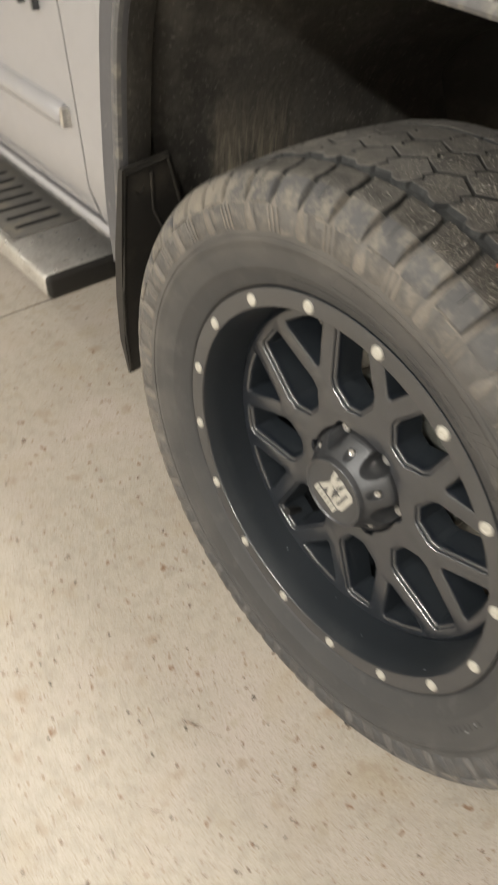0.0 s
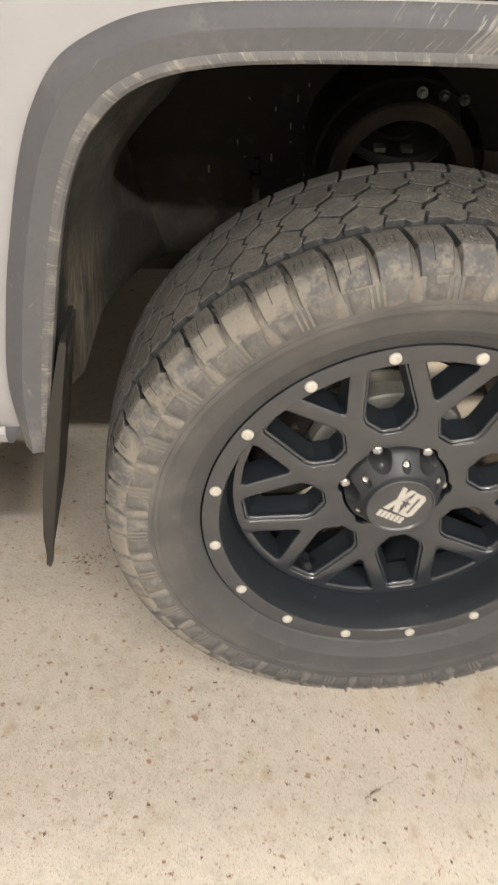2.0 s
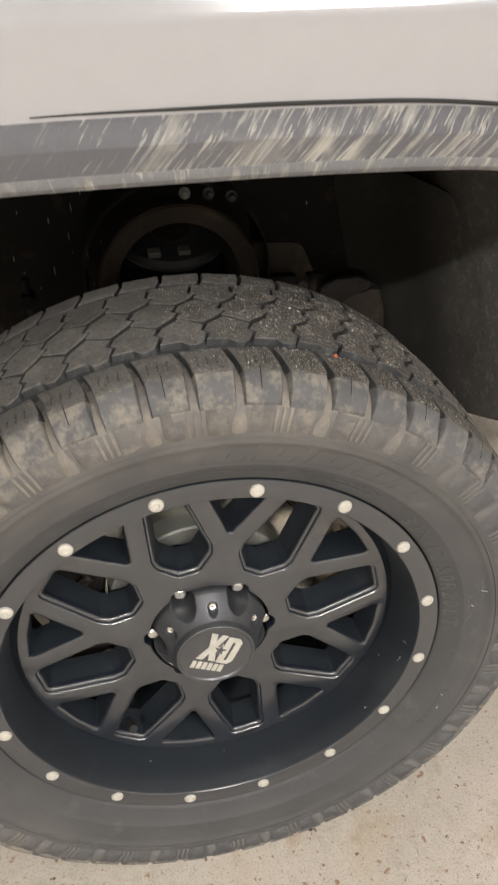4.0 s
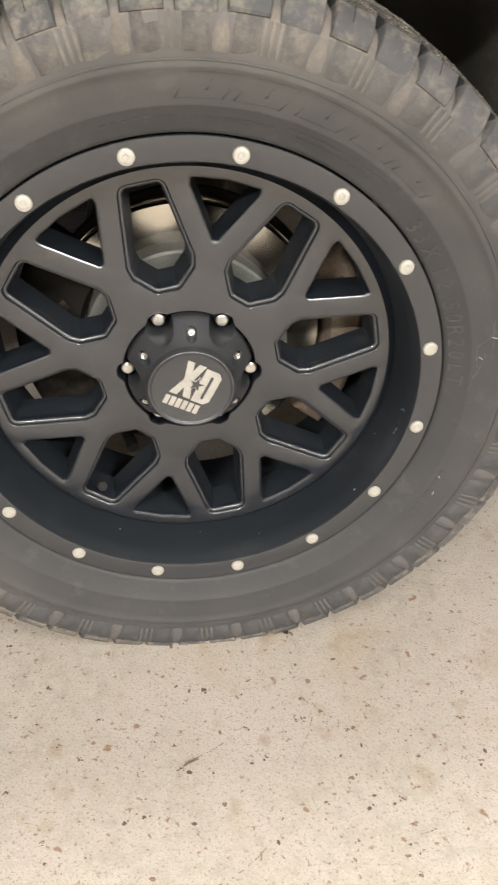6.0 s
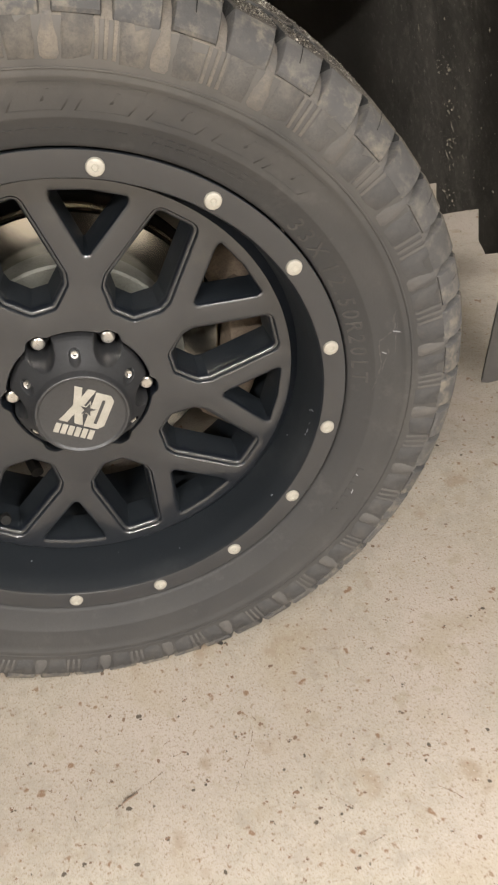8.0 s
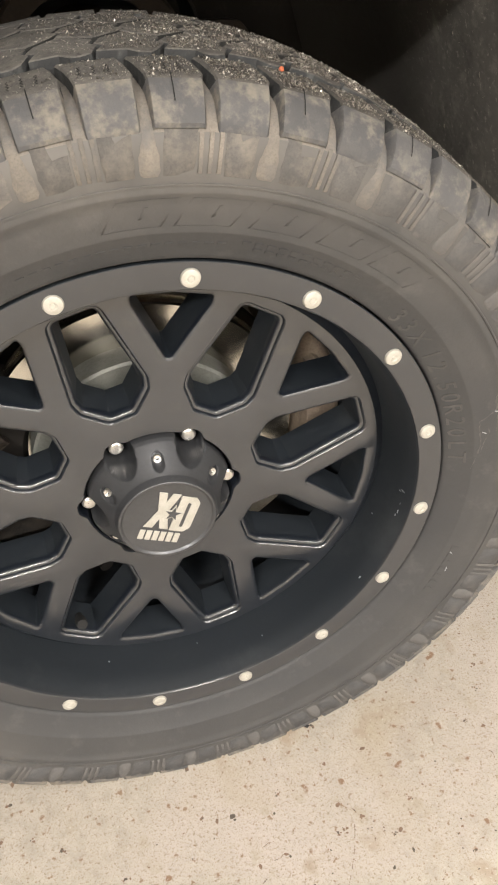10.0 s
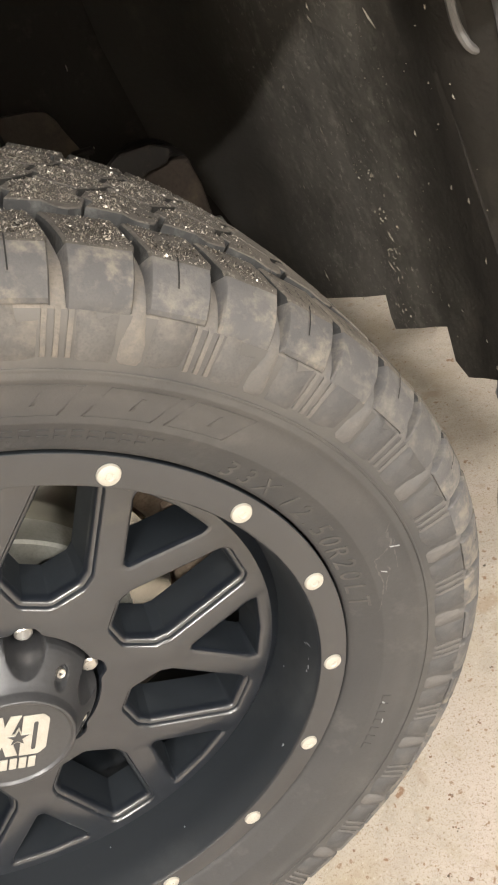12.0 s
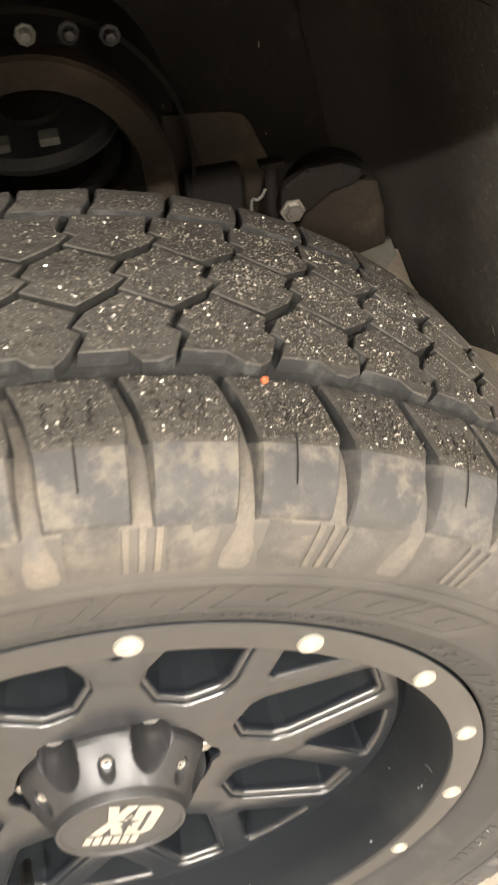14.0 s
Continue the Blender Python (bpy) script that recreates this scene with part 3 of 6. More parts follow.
def spoke_face():
    bm = bmesh.new()
    big = [(0.2210, -0.0233), (0.2210, 0.0233), (0.136, 0.0365), (0.123, 0.0335), (0.1020, 0.0125), (0.1020, -0.0125), (0.123, -0.0335), (0.136, -0.0365)]
    small = [(0.2212, 0.0386), (0.2245, 0.0), (0.2212, -0.0386), (0.2120, -0.0383), (0.1560, -0.0040), (0.1560, 0.0040), (0.2120, 0.0383)]
    edges = []

    def loop(pts):
        vs = [bm.verts.new(p) for p in pts]
        es = [bm.edges.new((vs[i], vs[(i + 1) % len(vs)])) for i in range(len(vs))]
        return vs, es

    def skin(a, b, paint=0):
        for i in range(len(a)):
            j = (i + 1) % len(a)
            bm.faces.new((a[i], a[j], b[j], b[i])).material_index = paint

    seg = 160
    outer, es = loop([polar(0.2330, 360 * i / seg, FACE) for i in range(seg)])
    edges += es
    rim_loop = [bm.verts.new(polar(0.2430, 360 * i / seg, FACE + 0.008)) for i in range(seg)]
    skin(outer, rim_loop)
    def hole(a, grow=0.0):
        off = (a - NUT_ANGLE + 30) % 60 - 30
        return 0.0770 + grow + 0.0066 * math.exp(-(off / 7.5) ** 4)

    inner, es = loop([polar(hole(360 * i / seg), 360 * i / seg, FACE) for i in range(seg)])
    edges += es
    deep = [bm.verts.new(polar(hole(360 * i / seg, -0.0014), 360 * i / seg, FACE + 0.002)) for i in range(seg)]
    deeper = [bm.verts.new(polar(hole(360 * i / seg, -0.002), 360 * i / seg, FACE + 0.035)) for i in range(seg)]
    skin(inner, deep)
    skin(deep, deeper)
    for k in range(8):
        for poly, rad, off, steps in (
                (big, [0.010, 0.010, 0.010, 0.011, 0.009, 0.009, 0.011, 0.010], 22.5,
                 [(-0.0022, FACE), (-0.0012, FACE + 0.0003), (-0.0003, FACE + 0.0011), (0.0004, FACE + 0.0023), (0.0009, FACE + 0.0036), (0.0018, FACE + 0.0037), (0.0028, FACE + 0.0041), (0.0038, FACE + 0.0050), (0.0046, FACE + 0.0064), (0.0052, FACE + 0.0085), (0.0056, FACE + 0.0120), (0.0090, FACE + 0.044)]),
                (small, [0.011, 0.03, 0.011, 0.014, 0.008, 0.008, 0.014], 0.0,
                 [(-0.0012, FACE), (0.0004, FACE + 0.0004), (0.0019, FACE + 0.0014), (0.0029, FACE + 0.0032), (0.0034, FACE + 0.0060), (0.0052, FACE + 0.044)])):
            m = turned(FIRST - 45 * k + off)
            prev = None
            for n, pts in enumerate(window_loops(poly, rad, steps)):
                pts = [m @ Vector(p) for p in pts]
                if n == 0:
                    vs, es = loop(pts)
                    edges += es
                else:
                    vs = [bm.verts.new(p) for p in pts]
                if prev:
                    skin(prev, vs, 1 if n == len(steps) - 1 else 0)
                prev = vs
    bmesh.ops.triangle_fill(bm, edges=edges, use_beauty=True, use_dissolve=False, normal=(0, -1, 0))
    # The fill also covers the openings: take those faces away again.
    gone = []
    for f in bm.faces:
        c = f.calc_center_median()
        if len(f.verts) == 3 and abs(c.y - FACE) < 1e-5 and math.hypot(c.x, c.z) < hole(math.degrees(math.atan2(c.z, c.x))) - 0.0004:
            gone.append(f)
    bmesh.ops.delete(bm, geom=gone, context="FACES")
    return part("spoke_face", bm, [PAINT_BLACK, PAINT_BARREL], wheel, sharp=24)


spoke_face()


def rivets():
    prof = [(0.0, -0.0026), (0.0016, -0.0026), (0.0020, -0.0021), (0.0026, -0.0021), (0.0032, -0.0028), (0.0058, -0.0027), (0.0074, -0.0019), (0.0081, 0.0), (0.0081, 0.002)]
    one = part("rivet", revolve(prof, 24), RIVET, wheel, "silver domed rivet head", m=turned(FIRST) @ pose(0.264, 0, 0))
    for k in range(1, 16):
        again(one, turned(FIRST - 22.5 * k) @ pose(0.264, 0, 0))


rivets()


def centre_cap():
    """A scalloped cap, with pockets round the six wheel nuts."""
    prof = [(0.0, 0.0215), (0.020, 0.0212), (0.0435, 0.0212), (0.0446, 0.0208), (0.0454, 0.0190), (0.0466, 0.0184), (0.0482, 0.0190), (0.0494, 0.0218),
            (0.0510, 0.0260), (0.0532, 0.0294), (0.0560, 0.0334), (0.0590, 0.0376), (0.0620, 0.0417), (0.0650, 0.0458), (0.0680, 0.0500), (0.0705, 0.0536), (0.0722, 0.0570), (0.0730, 0.0620), (0.0730, 0.0900)]
    fine = []
    for (r0, y0), (r1, y1) in zip(prof, prof[1:]):
        n = 5 if r0 > 0.047 else 1
        fine += [(r0 + (r1 - r0) * i / n, y0 + (y1 - y0) * i / n) for i in range(n)]
    bm = revolve(fine + prof[-1:], 360)
    for v in bm.verts:
        r = math.hypot(v.co.x, v.co.z)
        if r < 0.0485:
            continue
        for k in range(6):
            p = polar(0.0722, NUT_ANGLE + 60 * k)
            d = math.hypot(v.co.x - p[0], v.co.z - p[2])
            if d < 0.0166:
                f = min(1.0, (0.0166 - d) / 0.0022)
                f = f * f * (3 - 2 * f)
                v.co.y = max(v.co.y, v.co.y * (1 - f) + 0.090 * f)
            p = polar(0.0592, NUT_ANGLE + 30 + 60 * k)
            d = math.hypot(v.co.x - p[0], v.co.z - p[2])
            if d < 0.0062:
                f = min(1.0, (0.0062 - d) / 0.0014)
                v.co.y += 0.0065 * f
    cap = part("centre_cap", bm, CAP_BLACK, wheel, "glossy black scalloped centre cap with silver emblem", sharp=50)
    nut = [(0.0, 0.0650), (0.0056, 0.0653), (0.0074, 0.0668), (0.0082, 0.0715), (0.0084, 0.0950)]
    bm = revolve(nut, 12)
    for f in bm.faces:
        f.material_index = 0 if f.calc_center_median().y < 0.0690 else 1
    one = part("wheel_nut", bm, [CHROME, CAP_BLACK], wheel, "black wheel nut with a bright end", m=turned(NUT_ANGLE) @ pose(0.0712, 0, 0), sharp=20)
    for k in range(1, 6):
        again(one, turned(NUT_ANGLE + 60 * k) @ pose(0.0712, 0, 0))
    screw = [(0.0, 0.0018), (0.0016, 0.0018), (0.0018, 0.0), (0.0036, -0.0006), (0.0043, 0.0006), (0.0046, 0.010)]
    lean = pose(0.0596, 0.0422, 0, 0, 0, 30)
    one = part("cap_screw", revolve(screw, 14), CHROME, wheel, "small bright cap screw", m=turned(NUT_ANGLE + 30) @ lean)
    for k in range(1, 6):
        again(one, turned(NUT_ANGLE + 30 + 60 * k) @ lean)
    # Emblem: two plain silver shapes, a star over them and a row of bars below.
    tilt = turned(-26) @ pose(0.0000, 0.0212, 0.0025)
    cross = [(-21.5, -15.0), (-12.5, -15.0), (-8.6, -3.0), (-5.2, -15.0), (3.8, -15.0), (-3.2, 7.0), (3.8, 29.5), (-4.6, 29.5), (-8.0, 18.5), (-10.2, 29.5), (-18.5, 29.5), (-13.0, 6.5)]
    block = rounded([(5.0, -16.0), (20.0, -16.0), (25.5, -10.0), (25.5, 22.5), (20.5, 28.0), (5.0, 28.0)], [0.5, 3, 3, 3, 3, 0.5], 3)
    slot = rounded([(13.6, -10.0), (17.0, -10.0), (17.0, 21.0), (13.6, 21.0)], 1.2, 2)
    star = [((8.6 if i % 2 == 0 else 3.4) * math.cos(math.pi / 2 + i * math.pi / 5) + 2.6, (8.6 if i % 2 == 0 else 3.4) * math.sin(math.pi / 2 + i * math.pi / 5) + 5.5) for i in range(10)]
    rim_star = [(2.6 + (x - 2.6) * 1.28, 5.5 + (z - 5.5) * 1.28) for x, z in star]
    bars = [[(-23.0 + 7.2 * i, -31.0), (-17.4 + 7.2 * i, -31.0), (-17.4 + 7.2 * i, -19.0), (-23.0 + 7.2 * i, -19.0)] for i in range(6)]

    def emblem(name, poly, high, material, label=""):
        part(name, slab([(x / 1000, z / 1000) for x, z in poly], -high, "y", 0.0, 0.0002, 1), material, cap, label, m=tilt, smooth=False)
    emblem("emblem_cross", cross, 0.0012, LOGO, "silver crossed emblem shape")
    emblem("emblem_block", block, 0.0012, LOGO, "silver rounded emblem block")
    emblem("emblem_slot", slot, 0.0015, CAP_BLACK, "dark slot")
    emblem("emblem_star_edge", rim_star, 0.0017, LOGO)
    emblem("emblem_star", star, 0.0021, CAP_BLACK, "small dark star")
    for poly in bars:
        emblem("emblem_bar", poly, 0.0012, LOGO)


centre_cap()


def valve_and_scuffs():
    """Valve stem in a lower window, and pale scuffs on the barrel."""
    stem = part("valve_stem", tube([polar(0.2300, -122.0, 0.104), polar(0.2150, -123.2, 0.082), polar(0.2040, -124.3, 0.066)], [0.0060, 0.0052, 0.0048], 12), RUBBER_DARK, wheel, "short black rubber valve stem")
    part("valve_cap", tube([polar(0.2050, -124.2, 0.068), polar(0.2000, -124.7, 0.060), polar(0.1950, -125.2, 0.053)], [0.0066, 0.0066, 0.0056], 12), RUBBER_DARK, stem, "black valve cap")
    rnd = random.Random(3)
    for a, y, wide, tall in ((-8.3, 0.0165, 0.0012, 0.0040), (-9.0, 0.021, 0.0007, 0.0020), (-14.6, 0.0150, 0.0030, 0.0013), (-16.0, 0.0165, 0.0016, 0.0011), (-12.2, 0.0155, 0.0018, 0.0004), (-37.0, 0.0125, 0.0020, 0.0010), (-22.0, 0.048, 0.0011, 0.0012), (-113.0, 0.045, 0.0011, 0.0014), (-70.0, 0.03, 0.0008, 0.0009), (-88.0, 0.052, 0.0007, 0.0009)):
        bm = bmesh.new()
        pts = []
        for k in range(9):
            t = 2 * math.pi * k / 9
            s = rnd.uniform(0.55, 1.1)
            yy = y + tall * s * math.sin(t)
            r = float(np.interp(yy, [0.0100, 0.0120, 0.0320, 0.0540], [0.2512, 0.2500, 0.2470, 0.2440])) - 0.0003
            pts.append(bm.verts.new(polar(r, a + math.degrees(wide * s * math.cos(t) / 0.248), yy)))
        bm.faces.new(pts)
        part("scuff", bm, SCUFF, wheel, "pale scuff in the black paint", smooth=False)


valve_and_scuffs()

# ---- tyre ----
MID = 0.1135


def settle(co):
    """Presses the tyre's foot flat on the floor, with a slight bulge."""
    low = -AXLE
    if co.z < low + 0.0004:
        return Vector((co.x, co.y, low + 0.0004))
    return co


def crown(y):
    """Radius of the tread's surface across the tyre."""
    return 0.4125 - 0.0045 * (abs(y - MID) / 0.09) ** 2.2


def tyre():
    side = [(0.2780, 0.0120), (0.2790, 0.0060), (0.2791, 0.0020), (0.2802, -0.0002), (0.2840, -0.0022), (0.2885, -0.0044), (0.2960, -0.0085), (0.3030, -0.0122), (0.3046, -0.0134), (0.3060, -0.0140), (0.3075, -0.0142),
            (0.3150, -0.0165), (0.3260, -0.0192), (0.3335, -0.0205), (0.3350, -0.0218), (0.3375, -0.0224), (0.3395, -0.0221), (0.3412, -0.0223), (0.3416, -0.0233), (0.3428, -0.0233), (0.3432, -0.0225), (0.3500, -0.0230), (0.3640, -0.0236), (0.3760, -0.0226), (0.3825, -0.0172), (0.3880, -0.0100), (0.3930, -0.0005), (0.3985, 0.0200), (0.4015, 0.0350)]
    across = [(crown(y) - 0.0074, y) for y in (0.045, 0.068, 0.090, MID)]
    half = side + across
    full = half + [(r, 2 * MID - y) for r, y in reversed(half[:-1])]
    bm = revolve(full, 224, warp=settle)
    for f in bm.faces:
        c = f.calc_center_median()
        r = math.hypot(c.x, c.z)
        # Groove floors between the shoulders get rubber darkened for shade.
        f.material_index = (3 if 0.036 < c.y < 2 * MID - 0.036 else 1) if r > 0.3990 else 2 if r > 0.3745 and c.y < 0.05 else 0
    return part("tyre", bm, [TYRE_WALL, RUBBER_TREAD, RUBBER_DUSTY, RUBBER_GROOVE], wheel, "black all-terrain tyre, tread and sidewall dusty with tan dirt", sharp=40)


tyre()
COUNT = 56
STEP = 360 / COUNT
GROOVE = 79.0
# Centre blocks: pitch of the rows, half width in degrees, kink of the cross grooves, half heights of sides, tips and straight edges.
ROW, WIDE, KINK, SIDE, APEX, EDGE = 0.046, STEP / 2 - 0.30, 0.46, 0.0132, 0.0282, 0.0200


def wrap(pts_sy, top, base, chamfer=0.0008, mats=None):
    """A rubber block with the outline pts_sy: (degrees along the tread, y); top and base give radii for y."""
    bm = bmesh.new()
    k = len(pts_sy)
    ca, cy = sum(p[0] for p in pts_sy) / k, sum(p[1] for p in pts_sy) / k

    def ring(shrink, radius):
        out = []
        for a, y in pts_sy:
            da, dy = a - ca, y - cy
            size = math.hypot(radians(da) * 0.41, dy)
            f = 1 - shrink / max(size, 1e-6)
            out.append(bm.verts.new(polar(radius(cy + dy * f), ca + da * f, cy + dy * f)))
        return out
    lo = ring(-0.0008, base)
    mid = ring(0.0, lambda y: top(y) - chamfer)
    hi = ring(chamfer, top)
    # Sides take the second, darker rubber, which paints in the groove's shade.
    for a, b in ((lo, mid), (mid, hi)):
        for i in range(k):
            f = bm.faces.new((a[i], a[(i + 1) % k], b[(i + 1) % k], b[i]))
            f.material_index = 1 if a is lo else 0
    bm.faces.new(hi)
    return bm


def sipe(bm, a, y0, y1, top, mat_index, width=0.0007, wiggle=0.18):
    """A fine zigzag cut across a block's top."""
    left, right = [], []
    for i in range(7):
        f = i / 6
        y = y0 + (y1 - y0) * f
        da = wiggle * (1 if i % 2 else -1)
        w = math.degrees(width / 0.41)
        left.append(bm.verts.new(polar(top(y) + 0.00025, a + da - w, y)))
        right.append(bm.verts.new(polar(top(y) + 0.00025, a + da + w, y)))
    for i in range(6):
        f = bm.faces.new((left[i], left[i + 1], right[i + 1], right[i]))
        f.material_index = mat_index


def shoulder(alt, mirror):
    """One shoulder block: tread top, rounded edge, and the flank that reaches down the sidewall."""
    low = 0.3785 if alt else 0.3760
    sec = [(crown(0.034) - 0.0006, 0.0340), (crown(0.033), 0.0325), (crown(0.022), 0.0220), (crown(0.010), 0.0100), (0.4062, 0.0005), (0.4040, -0.0038), (0.3995, -0.0100),
           (0.3930, -0.0166), (0.3850, -0.0212), (low + 0.003, -0.0230), (low, -0.0227), (low - 0.001, -0.0190)]
    back = [(0.3985, 0.0345), (0.3960, 0.02), (0.3925, 0.008), (0.3860, -0.006), (0.3800, -0.0140), (0.3720, -0.0200)]
    bm = bmesh.new()
    slant = 1.0

    def side(y, edge):
        f = max(0.0, y) / 0.034
        gap = 0.30 if mirror else 0.62 if y < -0.002 else 0.50 - 0.08 * f
        return STEP / 2 + edge * (STEP / 2 - gap) + slant * f * f

    loops = []
    for edge, inset in ((-1, 0), (-1, 1), (1, 1), (1, 0)):
        row = []
        for r, y in sec:
            row.append((r - (0 if inset else 0.0014), y + (0 if inset or y > 0 else 0.0010), side(y, edge) - edge * 0.16 * inset))
        loops.append(row)
    vs = [[bm.verts.new(polar(r, a, y)) for r, y, a in row] for row in loops]
    for p, q in zip(vs, vs[1:]):
        for i in range(len(p) - 1):
            f = bm.faces.new((p[i], p[i + 1], q[i + 1], q[i]))
            f.material_index = 1 if sec[i][1] < -0.0030 else 0
    # Side walls on the tread use the groove rubber with shade in its colour.
    for row, edge in ((vs[0], -1), (vs[-1], 1)):
        foot = [bm.verts.new(polar(r, side(y, edge) + edge * 0.1, y)) for r, y in back]
        n = len(row)
        for i in range(n - 1):
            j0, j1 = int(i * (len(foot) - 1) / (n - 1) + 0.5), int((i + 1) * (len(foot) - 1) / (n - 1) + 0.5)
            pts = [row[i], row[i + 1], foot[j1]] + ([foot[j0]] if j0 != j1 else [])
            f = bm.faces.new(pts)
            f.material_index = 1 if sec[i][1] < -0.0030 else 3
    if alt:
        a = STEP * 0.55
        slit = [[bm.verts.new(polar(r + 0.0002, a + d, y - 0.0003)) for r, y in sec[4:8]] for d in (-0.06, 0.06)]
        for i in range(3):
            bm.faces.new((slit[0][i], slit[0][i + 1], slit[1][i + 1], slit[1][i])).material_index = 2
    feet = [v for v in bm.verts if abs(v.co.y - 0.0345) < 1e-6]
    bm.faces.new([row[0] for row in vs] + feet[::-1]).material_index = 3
    for v in bm.verts:
        if mirror:
            v.co.y = 2 * MID - v.co.y
    return bm


def wall_y(r):
    """How far out the sidewall stands at a radius."""
    return float(np.interp(r, [0.340, 0.350, 0.364, 0.376, 0.385], [-0.0222, -0.0230, -0.0236, -0.0226, -0.0183]))


def raised(outline, lift):
    """A low moulded pad on the sidewall with the outline (degrees, radius)."""
    bm = bmesh.new()
    k = len(outline)
    ca, cr = sum(p[0] for p in outline) / k, sum(p[1] for p in outline) / k
    lo, hi = [], []
    for a, r in outline:
        size = math.hypot(radians(a - ca) * 0.36, r - cr)
        f = 1 - 0.0019 / size
        lo.append(bm.verts.new(polar(cr + (r - cr) * (1 + 0.0005 / size), ca + (a - ca) * (1 + 0.0005 / size), wall_y(r) + 0.0008)))
        a, r = ca + (a - ca) * f, cr + (r - cr) * f
        hi.append(bm.verts.new(polar(r, a, wall_y(r) - lift)))
    for i in range(k):
        bm.faces.new((lo[i], lo[(i + 1) % k], hi[(i + 1) % k], hi[i]))
    bm.faces.new(hi)
    return bm


def rib_patch():
    """Three short upright ribs below a groove."""
    bm = raised([(-1.30, 0.3490), (-0.80, 0.3490), (-0.80, 0.3772), (-1.30, 0.3772)], 0.0012)
    for a in (0.0, 1.05):
        join(bm, raised([(a - 0.25, 0.3490), (a + 0.25, 0.3490), (a + 0.25, 0.3772), (a - 0.25, 0.3772)], 0.0012))
    return bm


def drop_pad():
    """A drop-shaped pad below a groove."""
    return raised([(-0.60, 0.3778), (0.50, 0.3778), (0.85, 0.3685), (1.15, 0.3620), (1.15, 0.3500), (0.75, 0.3475), (-0.85, 0.3475), (-1.20, 0.3510), (-1.15, 0.3620), (-0.80, 0.3690)], 0.0011)


def foot_pad(kind):
    """The pad between two grooves, below a shoulder block, cut with notches."""
    a0, a1 = 1.65, STEP - 1.65
    mid = (a0 + a1) / 2
    if kind == 0:
        return raised([(a0, 0.3475), (a1, 0.3475), (a1 + 0.25, 0.3600), (a1 + 0.25, 0.3772), (mid + 0.3, 0.3772), (mid, 0.3720), (a0 - 0.2, 0.3772), (a0 - 0.2, 0.3600)], 0.0010)
    if kind == 1:
        return raised([(a0 - 0.1, 0.3490), (mid - 0.35, 0.3470), (a1, 0.3475), (a1 + 0.3, 0.3590), (a1 + 0.1, 0.3778), (mid + 0.1, 0.3776), (mid - 0.2, 0.3690), (a0 - 0.3, 0.3700)], 0.0009)
    return raised([(a0, 0.3520), (mid + 0.4, 0.3480), (a1 + 0.3, 0.3480), (a1 + 0.3, 0.3640), (a1, 0.3778), (a0 - 0.3, 0.3778), (a0 - 0.3, 0.3640)], 0.0011)


